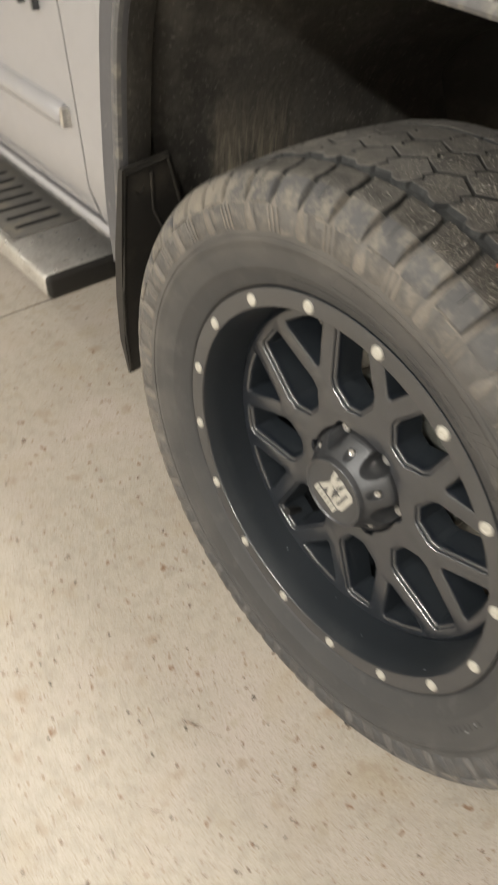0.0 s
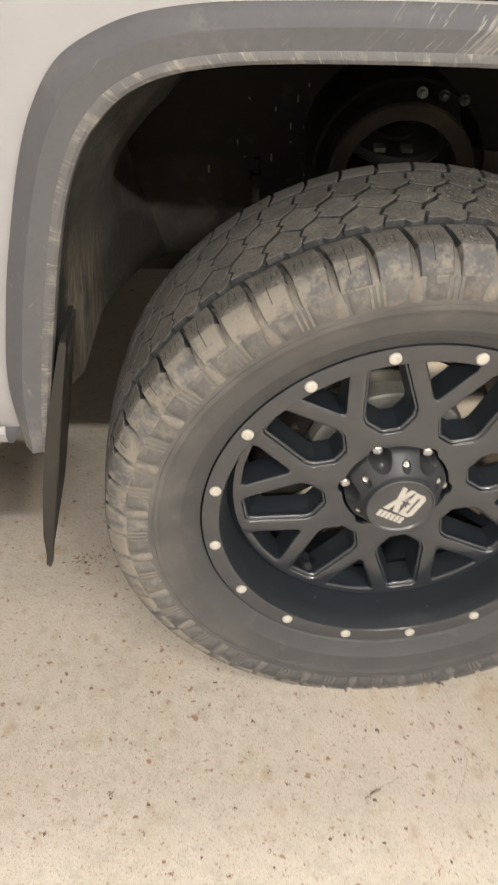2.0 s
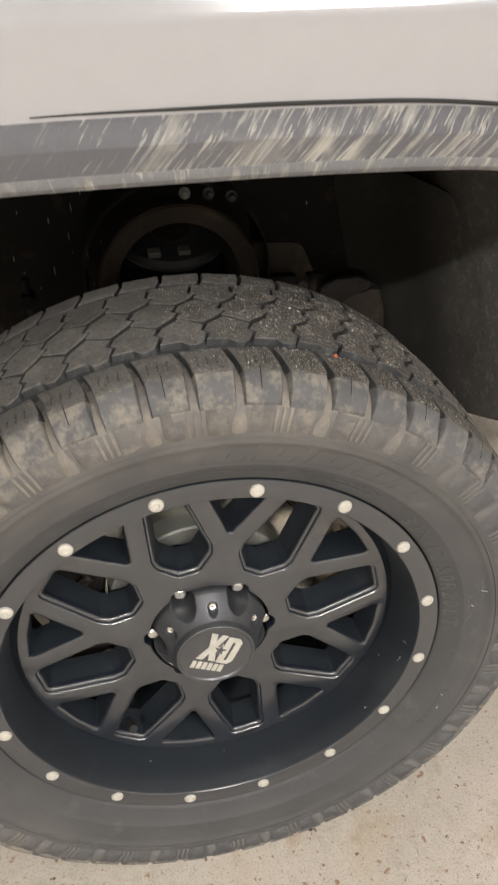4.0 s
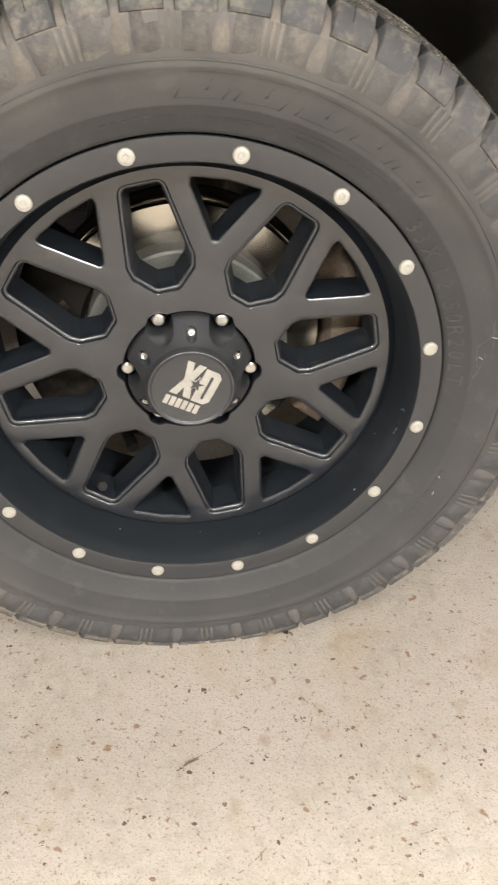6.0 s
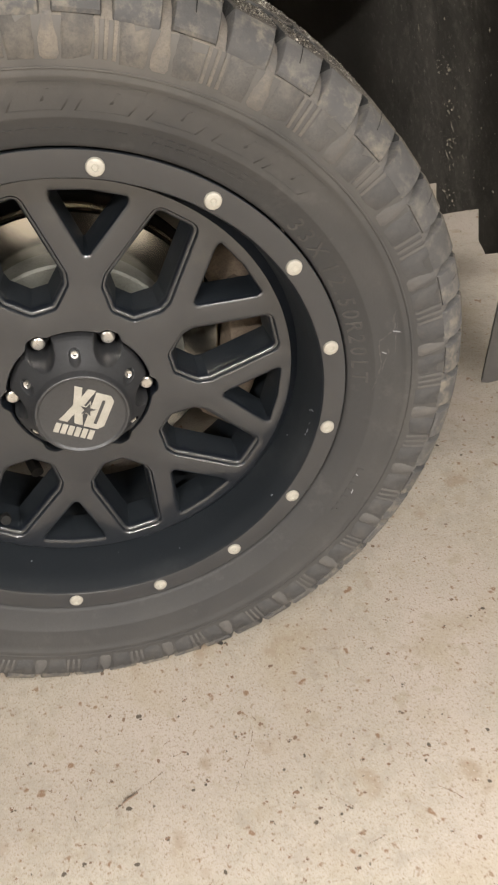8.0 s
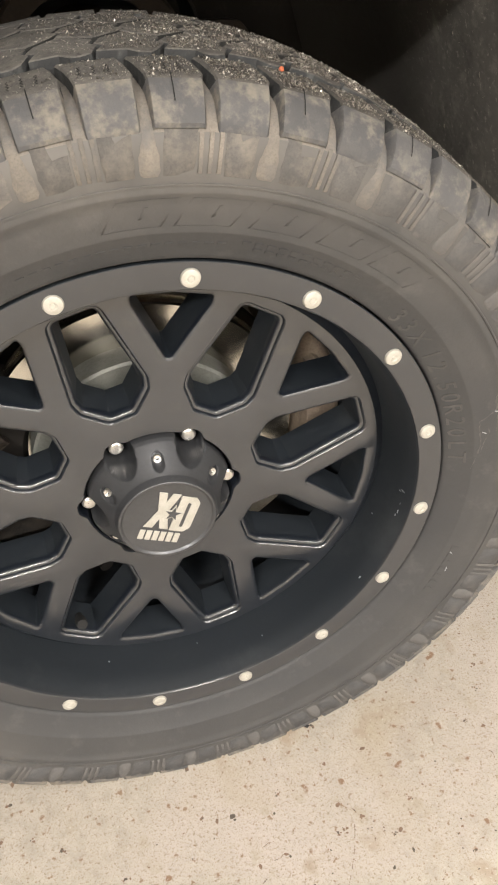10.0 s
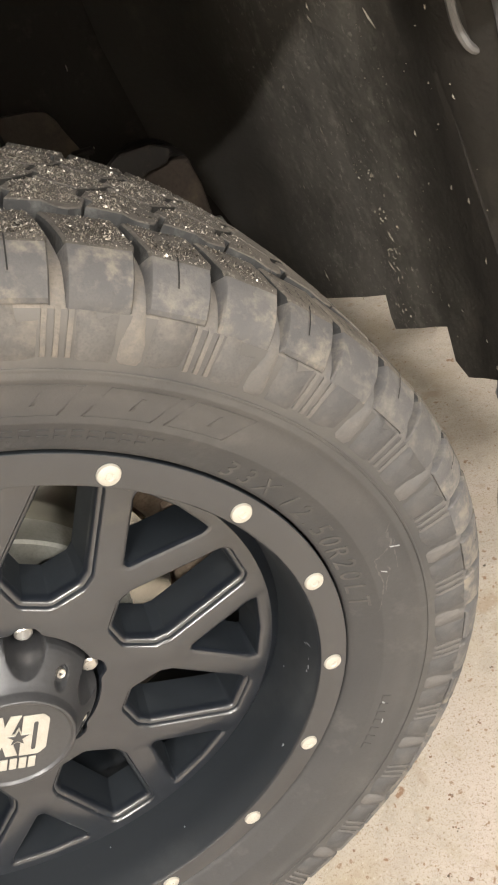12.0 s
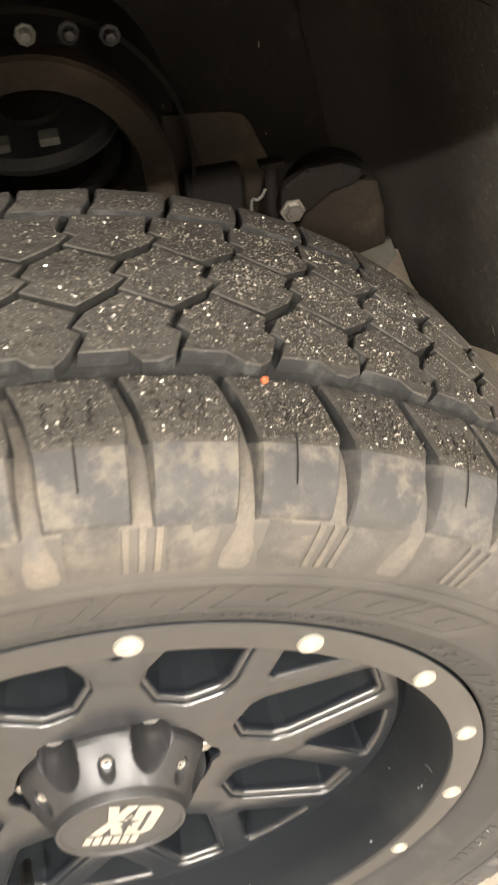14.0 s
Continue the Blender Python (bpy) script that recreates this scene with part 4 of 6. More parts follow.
def tread():
    made = {}

    def angle_of(name):
        return 80 if name in ("side_lug", "side_rib") else 30

    def put(name, key, build, mats, a, angle):
        """One piece of rubber at an angle; those at the tyre's foot are pressed flat."""
        if -128 < (angle + 180) % 360 - 180 < -52:
            bm = build()
            for v in bm.verts:
                v.co = settle(turned(a) @ v.co)
            part(name, bm, mats, wheel, sharp=angle_of(name))
        elif key in made:
            again(made[key], turned(a))
        else:
            made[key] = part(name, build(), mats, wheel, sharp=angle_of(name), m=turned(a))

    for k in range(COUNT):
        a = GROOVE - STEP * (k + 1)
        alt, kind = k % 2, (0, 1, 0, 2, 1, 0, 2)[k % 7]
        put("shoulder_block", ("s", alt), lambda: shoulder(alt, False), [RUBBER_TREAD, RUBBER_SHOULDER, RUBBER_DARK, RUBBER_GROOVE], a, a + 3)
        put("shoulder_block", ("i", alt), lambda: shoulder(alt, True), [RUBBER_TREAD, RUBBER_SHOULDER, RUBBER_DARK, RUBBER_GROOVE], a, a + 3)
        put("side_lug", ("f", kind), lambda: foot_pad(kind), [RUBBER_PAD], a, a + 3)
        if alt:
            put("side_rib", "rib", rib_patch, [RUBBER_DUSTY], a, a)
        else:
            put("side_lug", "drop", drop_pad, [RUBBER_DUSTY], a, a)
    cut = None
    for k in range(COUNT):
        for f in (0.30, 0.50, 0.70):
            a = GROOVE - STEP * (k + 1) + STEP * f + 0.5
            if not 20 < a % 360 < 190:
                continue
            if cut is None:
                bm = bmesh.new()
                sipe(bm, 0.0, 0.007, 0.021, crown, 0, 0.0004, 0.12)
                cut = part("sipe", bm, RUBBER_DARK, wheel, m=turned(a))
            else:
                again(cut, turned(a))
    # Three rows of six-sided blocks, with kinked grooves across and narrow ones between the rows.
    for j in range(3):
        y = MID + ROW * (j - 1)
        right = [(WIDE + KINK, -SIDE), (WIDE - KINK, -SIDE * 0.25), (WIDE + KINK, SIDE * 0.15), (WIDE - KINK * 0.7, SIDE)]
        left = [(p - 2 * WIDE, q) for p, q in right[::-1]]
        if j == 0:
            shape = [(-WIDE + KINK, -EDGE - 0.0005), (-1.5, -EDGE - 0.0045), (-0.5, -EDGE - 0.0040), (0.4, -EDGE + 0.0030), (WIDE + KINK, -EDGE + 0.0036)] + right[1:] + [(0, APEX)] + left[:-1]
        elif j == 2:
            shape = [(0, -APEX)] + right[:-1] + [(WIDE - KINK * 0.5, EDGE + 0.0055), (-WIDE - KINK * 0.5, EDGE + 0.0055)] + left[1:]
        else:
            shape = [(0, -APEX)] + right + [(0, APEX)] + left
        for k in range(COUNT):
            a = GROOVE - 7.0 - STEP * k + (STEP / 2 if j % 2 else 0)
            rnd = random.Random(10 * j + k % 4)
            worn = [(p + rnd.uniform(-0.14, 0.14), q + rnd.uniform(-0.0009, 0.0009)) for p, q in shape]
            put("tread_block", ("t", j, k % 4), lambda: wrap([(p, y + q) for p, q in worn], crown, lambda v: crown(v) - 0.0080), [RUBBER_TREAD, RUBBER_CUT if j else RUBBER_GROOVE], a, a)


def sidewall_marks():
    """Raised moulded marks on the sidewall: five large plain blocks and rows of small bars for writing too worn to read."""
    def flat(a0, a1, r0, r1, lift=0.0010, skew=0.0):
        bm = bmesh.new()
        rows = []
        for r, lf in ((r0, -0.001), (r0 + 0.0006, lift), ((r0 + r1) / 2, lift), (r1 - 0.0006, lift), (r1, -0.001)):
            y = float(np.interp(r, [0.2812, 0.2885, 0.296, 0.303, 0.3068, 0.315, 0.326, 0.3335], [-0.0004, -0.0044, -0.0085, -0.0122, -0.0138, -0.0165, -0.0192, -0.0205]))
            f = (r - r0) / (r1 - r0)
            rows.append([bm.verts.new(polar(r, a0 + (a1 - a0) * i / 4 - skew * f, y - lf)) for i in range(5)])
        for p, q in zip(rows, rows[1:]):
            for i in range(4):
                bm.faces.new((p[i], p[i + 1], q[i + 1], q[i]))
        for e in (0, -1):
            bm.faces.new([row[e] for row in rows])
        return bm
    for a, wide, r0, r1 in ((-21.2, 0.45, 0.3125, 0.3165), (-25.1, 0.40, 0.3180, 0.3205), (9.4, 0.10, 0.3120, 0.3170), (13.6, 0.10, 0.3250, 0.3330)):
        part("scuff", flat(a - wide, a + wide, r0, r1, 0.0004, 0.6), SCUFF, wheel, "pale scrape on the sidewall")
    def outlined(a, half, r0, r1, skew, thin=0.0011, turn=0.13):
        """A slanted box drawn with thin raised lines."""
        bm = flat(a - half, a + half, r0, r0 + thin, 0.0004)
        join(bm, flat(a - half - skew, a + half - skew, r1 - thin, r1, 0.0004))
        for e in (-half, half):
            join(bm, flat(a + e - turn, a + e + turn, r0, r1, 0.0004, skew))
        return bm
    for a in (87.2, 78.0, 68.0, 58.0, 49.0):
        part("moulded_mark", outlined(a + 1.0, 3.7, 0.3105, 0.3330, 2.4), TYRE_WALL, wheel, sharp=60)
        part("moulded_mark", flat(a - 0.35, a + 0.05, 0.3175, 0.3275, 0.0004, 1.0), TYRE_WALL, wheel, sharp=60)
    for start, n, r0, r1 in ((72, 11, 0.2960, 0.2995), (70, 9, 0.2905, 0.2940), (-20, 7, 0.311, 0.319), (104, 16, 0.2935, 0.2965)):
        for i in range(n):
            a = start - 1.9 * i
            part("moulded_mark", flat(a - 0.62, a + 0.62, r0, r1, 0.0007), TYRE_WALL, wheel)
    # The tyre's size, moulded round the rim.
    for a, sign in zip((41.6, 38.5, 34.9, 30.2, 27.0, 24.4, 21.8, 18.8, 15.8, 12.7, 9.7, 6.5, 3.3), "33X12.50R20LT"):
        text = bpy.data.curves.new("size_letter", "FONT")
        text.body, text.size, text.align_x, text.extrude, text.resolution_u = sign, 0.0222, "CENTER", 0.0006, 3
        holder = bpy.data.objects.new("size_letter", text)
        me = bpy.data.meshes.new_from_object(holder)
        bm = bmesh.new()
        bm.from_mesh(me)
        bpy.data.objects.remove(holder)
        bpy.data.curves.remove(text)
        bpy.data.meshes.remove(me)
        for v in bm.verts:
            r = 0.2835 + v.co.y
            y = float(np.interp(r, [0.2812, 0.2885, 0.296, 0.303], [-0.0004, -0.0044, -0.0085, -0.0122]))
            v.co = polar(r, a - math.degrees(v.co.x / 0.291), y - 0.0002 - v.co.z)
        part("size_letter", bm, RUBBER_LETTER, wheel, smooth=False)
    # Chalky scrapes wandering down the sidewall.
    rnd = random.Random(21)
    for path, wide in ((((18.0, 0.334), (16.4, 0.328), (14.2, 0.328), (12.8, 0.318), (11.9, 0.311)), 0.0026), (((11.9, 0.311), (10.0, 0.310), (7.0, 0.3115), (4.0, 0.308), (0.5, 0.303)), 0.0012), (((10.4, 0.318), (9.0, 0.319), (7.0, 0.314), (4.6, 0.311)), 0.0010), (((15.0, 0.331), (12.0, 0.327), (9.0, 0.325)), 0.0008)):
        bm = bmesh.new()
        rows = []
        for k in range(25):
            f = k / 24 * (len(path) - 1)
            i = min(int(f), len(path) - 2)
            a, r = (path[i][e] + (path[i + 1][e] - path[i][e]) * (f - i) for e in (0, 1))
            a += rnd.uniform(-0.15, 0.15)
            w = wide * rnd.uniform(0.25, 1.0) * min(1, 0.15 + k / 6, 0.15 + (24 - k) / 6)
            row = []
            for e in (-1, 1):
                q = r + 0.6 * e * w + rnd.uniform(-0.0006, 0.0006)
                y = float(np.interp(q, [0.296, 0.303, 0.3068, 0.315, 0.326, 0.3335, 0.3375], [-0.0085, -0.0122, -0.0141, -0.0165, -0.0192, -0.0205, -0.0224]))
                row.append(bm.verts.new(polar(q, a + e * math.degrees(0.8 * w / 0.32), y - 0.0004)))
            rows.append(row)
        for p, q in zip(rows, rows[1:]):
            bm.faces.new((p[0], p[1], q[1], q[0]))
        part("scrape", bm, CHALK, wheel, "pale chalky scrape on the sidewall", smooth=False)


def grit():
    """Glittering grit and chips that lie on the blocks at the front of the tread."""
    rnd = random.Random(5)
    verts, faces = [], []

    def on_block(a, y):
        if y < 0.033 or y > 2 * MID - 0.033:
            f = min(y, 2 * MID - y) / 0.034
            return 0.75 < (a - GROOVE - max(0.0, f) * f) % STEP < STEP - 0.75
        j = max(0, min(2, round((y - MID) / ROW) + 1))
        for i in {j, max(0, j - 1), min(2, j + 1)}:
            da = (a - GROOVE + 7.0 - (STEP / 2 if i % 2 else 0) + STEP / 2) % STEP - STEP / 2
            dy = y - MID - ROW * (i - 1)
            tip = APEX - (APEX - SIDE) * abs(da) / WIDE
            if abs(da) < WIDE - 0.25 and (-EDGE + 0.004 if i == 0 else -tip + 0.001) < dy < (EDGE if i == 2 else tip - 0.001):
                return True
        return False
    while len(verts) < 4 * 27000:
        sparse = rnd.random() < 0.10
        coarse = not sparse and rnd.random() < 0.38
        a = rnd.uniform(60, 176) if sparse else rnd.gauss(69, 11)
        y = rnd.uniform(-0.003, 0.220)
        thick = noise.noise((a * 0.22, y * 45, 3))
        if not 46 < a < (176 if sparse else 94) or thick < rnd.uniform(-0.75, 0.35) or not on_block(a, y):
            continue
        if y > 0.14 and rnd.random() < (y - 0.14) / 0.12:
            continue
        s = 0.00042 + 0.00085 * rnd.random() ** 2.2 if coarse else 0.00022 + 0.0003 * rnd.random()
        top = crown(y) if y > 0.010 else float(np.interp(y, [-0.0038, 0.0005, 0.0100], [0.4040, 0.4062, crown(0.010)]))
        c = Vector(polar(top + 0.25 * s, a, y))
        i = len(verts)
        for q in ((1, 0.2, -0.5), (-0.8, 0.7, -0.5), (-0.2, -1, -0.4), (0.1, 0.1, 0.9)):
            v = Vector(q) * s
            v.rotate(Euler((rnd.random() * 6, rnd.random() * 6, rnd.random() * 6)))
            verts.append(c + v)
        faces += [(i, i + 1, i + 2), (i, i + 1, i + 3), (i + 1, i + 2, i + 3), (i, i + 2, i + 3)]
    me = bpy.data.meshes.new("grit")
    me.from_pydata(verts, [], faces)
    me.materials.append(GRIT)
    ob = new("grit", me)
    ob.matrix_world = pose(0, 0, AXLE)
    tagged(ob, "glittering metal and sand grit stuck on the tyre tread", "grit", kind="stuff")
    bm = bmesh.new()
    bmesh.ops.create_icosphere(bm, subdivisions=1, radius=0.0021)
    ob = part("orange_chip", bm, ORANGE, smooth=False, m=Matrix.Translation(Vector((0, 0, AXLE)) + Vector(polar(crown(0.030) + 0.0012, 70.7, 0.031))))
    tagged(ob, "tiny orange chip lying on the tyre tread", "chip")

# ---- brakes and what hangs in the wheel arch ----
def brakes():
    prof = [(0.115, 0.150), (0.165, 0.150), (0.167, 0.1515), (0.167, 0.159), (0.159, 0.160), (0.159, 0.168), (0.167, 0.169), (0.167, 0.1775), (0.165, 0.179), (0.110, 0.179)]
    disc = part("brake_disc", revolve(prof, 96), DISC, truck, "polished steel brake disc behind the spokes", m=pose(0, 0, AXLE), sharp=30)
    prof = [(0.05, 0.121), (0.100, 0.121), (0.104, 0.119), (0.119, 0.119), (0.122, 0.121), (0.1225, 0.150), (0.116, 0.152)]
    part("disc_hat", revolve(prof, 72), HAT, disc, "dull grey disc hat", sharp=30)
    bm = revolve([(0.030, 0.186), (0.150, 0.190), (0.172, 0.188), (0.174, 0.192), (0.150, 0.196), (0.030, 0.198)], 72, closed=True)
    part("splash_shield", bm, IRON, truck, "dark brake splash shield", m=pose(0, 0, AXLE))

    def casting(a0, a1, r0, r1, y0, y1):
        loops = []
        for y, s in ((y0, 0.012), (y0 + 0.006, 0.004), (y0 + 0.02, 0.0), (y1 - 0.012, 0.0), (y1, 0.008)):
            da = math.degrees(s / 0.2)
            loops.append([polar(r1 - s, a, y) for a in np.linspace(a0 + da, a1 - da, 14)] + [polar(r0 + s * 0.6, a, y) for a in np.linspace(a1 - da, a0 + da, 14)])
        bm = rings(loops)
        bm.verts.ensure_lookup_table()
        bm.faces.new(bm.verts[:28])
        bm.faces.new(bm.verts[-28:])
        return bm
    caliper = part("brake_caliper", casting(-38, 34, 0.172, 0.2215, 0.128, 0.235), RUST, truck, "rough rusty brown brake caliper", m=pose(0, 0, AXLE), sharp=40)
    for a in (-24, 22):
        part("caliper_bolt", revolve([(0, 0.118), (0.008, 0.118), (0.0095, 0.120), (0.0095, 0.14)], 6), RUST, caliper, m=turned(a) @ pose(0.198, 0, 0), sharp=20)
    bracket = part("backing_casting", casting(140, 216, 0.124, 0.208, 0.136, 0.215), IRON, truck, "dark grimy casting behind the spokes", m=pose(0, 0, AXLE), sharp=40)
    part("sensor_clip", tube([polar(0.150, 158, 0.130), polar(0.165, 165, 0.126), polar(0.160, 176, 0.130), polar(0.140, 182, 0.136)], 0.007, 8), ARM, bracket)
    # Knuckle and lower arm behind the disc.
    bm = tube([(0.0, 0.18, AXLE), (0.02, 0.25, AXLE), (0.03, 0.30, AXLE + 0.02)], [0.075, 0.06, 0.045], 20)
    join(bm, tube([(0.03, 0.27, AXLE - 0.16), (0.02, 0.265, AXLE - 0.05), (0.03, 0.28, AXLE + 0.12), (0.045, 0.31, AXLE + 0.24)], [0.03, 0.04, 0.03, 0.022], 14))
    part("steering_knuckle", bm, RUST, truck, "rusty cast steering knuckle")
    bm = tube([(0.03, 0.27, 0.215), (0.06, 0.42, 0.235), (0.13, 0.66, 0.27)], [0.028, 0.032, 0.04], 14)
    join(bm, tube([(0.03, 0.27, 0.215), (-0.03, 0.42, 0.235), (-0.16, 0.66, 0.27)], [0.028, 0.032, 0.04], 14))
    part("lower_control_arm", bm, RUST, truck, "rusty lower suspension arm")
    part("tie_rod", tube([(-0.13, 0.24, 0.33), (-0.14, 0.45, 0.34), (-0.15, 0.75, 0.35)], [0.016, 0.012, 0.012], 12), IRON, truck, "dark steering tie rod")
    # Bleed pipe and bracket low behind the spokes.
    bm = tube([(-0.075, 0.13, 0.225), (-0.085, 0.16, 0.23), (-0.09, 0.22, 0.27), (-0.08, 0.30, 0.36)], 0.008, 10)
    part("brake_hose", bm, IRON, truck, "dark brake hose")


def suspension():
    cx, cz = 0.035, 0.683
    # Arched upper arm round the strut.
    loops = []
    path = [(cx - 0.1035, cz - 0.16)] + [(cx + 0.1035 * math.cos(radians(a)), cz + 0.1035 * math.sin(radians(a))) for a in range(180, -1, -10)] + [(cx + 0.1035, cz - 0.16)]
    sect = [(-0.0135, 0.452), (0.010, 0.447), (0.0135, 0.452), (0.0135, 0.490), (-0.010, 0.495), (-0.0135, 0.49)]
    for i, (x, z) in enumerate(path):
        d = Vector((x - cx, 0, max(z - cz, 0.0)))
        if z <= cz:
            d = Vector((1 if x > cx else -1, 0, 0))
        d.normalize()
        loops.append([(x + d.x * o, y, z + d.z * o) for o, y in sect])
    bm = rings(loops)
    part("upper_control_arm", bm, ARM, truck, "brown dusty arched upper suspension arm", sharp=30)
    # Strut: spring seats, coil, damper body.
    bm = revolve([(0.0, -0.012), (0.055, -0.012), (0.078, -0.004), (0.082, 0.004), (0.075, 0.012), (0.0, 0.016)], 40)
    bmesh.ops.rotate(bm, verts=bm.verts, matrix=Matrix.Rotation(radians(90), 3, "X"))
    strut = part("strut", bm, SEAT, truck, "dark strut with coil spring and round spring seats", m=pose(cx, 0.545, 0.715, 12, 0, 0), sharp=30)
    for z in (-0.05, -0.17):
        bm = revolve([(0.0, -0.006), (0.07, -0.006), (0.088, 0.0), (0.086, 0.008), (0.0, 0.01)], 40)
        bmesh.ops.rotate(bm, verts=bm.verts, matrix=Matrix.Rotation(radians(90), 3, "X"))
        part("spring_seat", bm, IRON, strut, m=pose(0, 0, z))
    coil = [(0.068 * math.cos(t), 0.068 * math.sin(t), -0.165 + 0.032 * t / (2 * math.pi)) for t in np.linspace(0, 2 * math.pi * 4, 90)]
    part("coil_spring", tube(coil, 0.008, 8), SEAT, strut)
    for x in (-0.032, 0.012):
        part("seat_tab", box(x - 0.009, x + 0.009, -0.062, -0.046, 0.006, 0.020, 0.002), HAT, strut, "worn steel tab")
    part("damper", tube([(0, 0, -0.35), (0, 0, 0.02)], 0.03, 20), IRON, strut)
    for x, z in ((0.0494, 0.811), (0.083, 0.808), (0.115, 0.802)):
        bm = revolve([(0, -0.010), (0.004, -0.009), (0.0060, -0.006), (0.0060, 0.0), (0.0085, 0.0), (0.0085, 0.004), (0, 0.004)], 8)
        part("tower_nut", bm, HAT if x < 0.06 else SEAT, truck, "nut on the spring tower", m=pose(x, 0.458, z), sharp=20)
    loops = []
    for y, s in ((0.47, 1.0), (0.475, 1.03), (0.62, 1.03)):
        loops.append([(cx + 0.135 * s * math.cos(radians(a)), y, 0.69 + 0.135 * s * math.sin(radians(a))) for a in range(-20, 201, 10)])
    bm = rings(loops, around=False)
    part("spring_tower", bm, IRON, truck, "dark steel spring tower")
    # Bracket, hanging bolt and dusty round plate ahead of the strut.
    bracket = part("link_bracket", slab([(0.150, 0.722), (0.209, 0.717), (0.224, 0.713), (0.232, 0.702), (0.239, 0.684), (0.247, 0.668), (0.240, 0.645), (0.228, 0.590), (0.150, 0.590)], 0.010, "y", 0.490, 0.002), ARM, truck, "brown dusty steel bracket beside the strut")
    # Plain dark box in front of the bracket's sheet.
    part("rubber_block", box(0.160, 0.217, 0.474, 0.492, 0.590, 0.671, 0.006, 3), IRON, bracket, "dark box in front of the bracket")
    part("link_bolt", tube([(0.247, 0.484, 0.662), (0.245, 0.484, 0.590)], 0.0055, 12), IRON, bracket, "black link bolt")
    part("bolt_head", box(0.2355, 0.2595, 0.476, 0.492, 0.6615, 0.6675, 0.002), IRON, bracket, "flat black bolt head")
    part("clip", tube(curve([(0.224, 0.480, 0.615), (0.226, 0.480, 0.632), (0.231, 0.480, 0.631), (0.236, 0.480, 0.634), (0.240, 0.480, 0.641)], 14), 0.0017, 8), HAT, bracket, "pale wire clip")
    mount = part("arm_mount", slab(rounded([(0.254, 0.588), (0.260, 0.634), (0.286, 0.650), (0.322, 0.650), (0.350, 0.637), (0.336, 0.6245), (0.312, 0.6205), (0.286, 0.603)], 0.008), 0.012, "y", 0.490, 0.003), IRON, truck, "dark grey suspension mount with brown dusty face and hex bolt")
    part("mount_face", slab(rounded([(0.284, 0.606), (0.312, 0.622), (0.336, 0.626), (0.364, 0.620), (0.374, 0.585), (0.378, 0.545), (0.320, 0.530), (0.270, 0.545)], 0.006), 0.020, "y", 0.499, 0.004), ARM, mount, "brown dusty face")
    part("mount_rim", revolve([(0.0, 0.0), (0.050, 0.0), (0.055, 0.006), (0.055, 0.03)], 40), IRON, mount, m=Matrix.Translation((0.320, 0.512, 0.590)))
    part("mount_bolt", revolve([(0, -0.008), (0.0085, -0.008), (0.010, -0.006), (0.010, 0.0), (0.0135, 0.0), (0.0135, 0.004)], 6), CHROME, mount, "pale hex bolt", m=pose(0.2695, 0.488, 0.608), sharp=20)
    part("arm_plate", slab([(0.325, 0.530), (0.352, 0.532), (0.400, 0.525), (0.409, 0.502), (0.392, 0.479), (0.366, 0.492), (0.34, 0.49)], 0.008, "y", 0.540, 0.002), HAT, truck, "grey steel plate below the mount")
    part("sway_bar_link", tube([(-0.188, 0.515, 0.688), (-0.188, 0.515, 0.55)], 0.006, 10), IRON, truck, "thin dark sway bar link")
    part("link_joint", tube([(-0.188, 0.500, 0.655), (-0.188, 0.530, 0.655)], 0.011, 12), IRON, truck, "worn dark link joint")
    # Frame rail, engine bay side and underbody close the arch inwards.
    part("frame_rail", box(-2.2, 1.0, 0.84, 0.94, 0.36, 0.52, 0.008), IRON, truck, "dark steel frame rail")
    # Inner wall of the arch, turning in round corners into its front and rear.
    way = curve([(-0.455, 0.40), (-0.448, 0.50), (-0.420, 0.585), (-0.355, 0.645), (-0.26, 0.665), (0.0, 0.668), (0.25, 0.668), (0.345, 0.655), (0.41, 0.61), (0.452, 0.53), (0.468, 0.43), (0.476, 0.35), (0.480, 0.286)], 72)
    loops = []
    for x, y in way:
        foot = 0.455 + 0.16 * min(1, max(0, x + 0.30) / 0.2) if x < 0 else float(np.interp(x, [0.33, 0.41, 0.430, 0.445, 0.452], [0.58, 0.528, 0.440, 0.396, 0.388]))
        if x > 0 and y < 0.52:
            foot = float(np.interp(y, [0.296, 0.366, 0.52], [0.479, 0.449, 0.388]))
        merge = max(0.0, min(1.0, (0.57 - y) / 0.10)) if x > 0 else 0.0
        top = 0.985 - 0.25 * max(0, abs(x) - 0.33)
        row = []
        for z in np.linspace(foot, top, 26):
            shell = 0.484 + 0.155 * (0.555 - z) if z < 0.555 else float(np.interp(z, [0.555, 0.63, 0.72, 0.80, 0.88, 0.94], [0.482, 0.466, 0.444, 0.422, 0.389, 0.335]))
            own = x + 0.40 * max(0, abs(x) - 0.3) * (0.7 - z) * (1 if x > 0 else -1)
            row.append((own * (1 - merge) + (shell + 0.016) * merge, y, z))
        loops.append(row)
    bm = rings(loops, around=False)
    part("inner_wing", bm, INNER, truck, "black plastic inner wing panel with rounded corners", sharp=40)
    part("engine_bay_side", box(-0.62, 0.80, 0.80, 0.83, 0.40, 1.12, 0.004), IRON, truck, "dark inner bay panel")
    # Unseen body pieces, added to keep light from under the truck.
    part("far_side", box(-2.4, -0.5, 1.84, 1.90, 0.42, 1.30, 0.02), PAINT_WHITE, truck, "white body side on the far flank, unseen, blocking light")
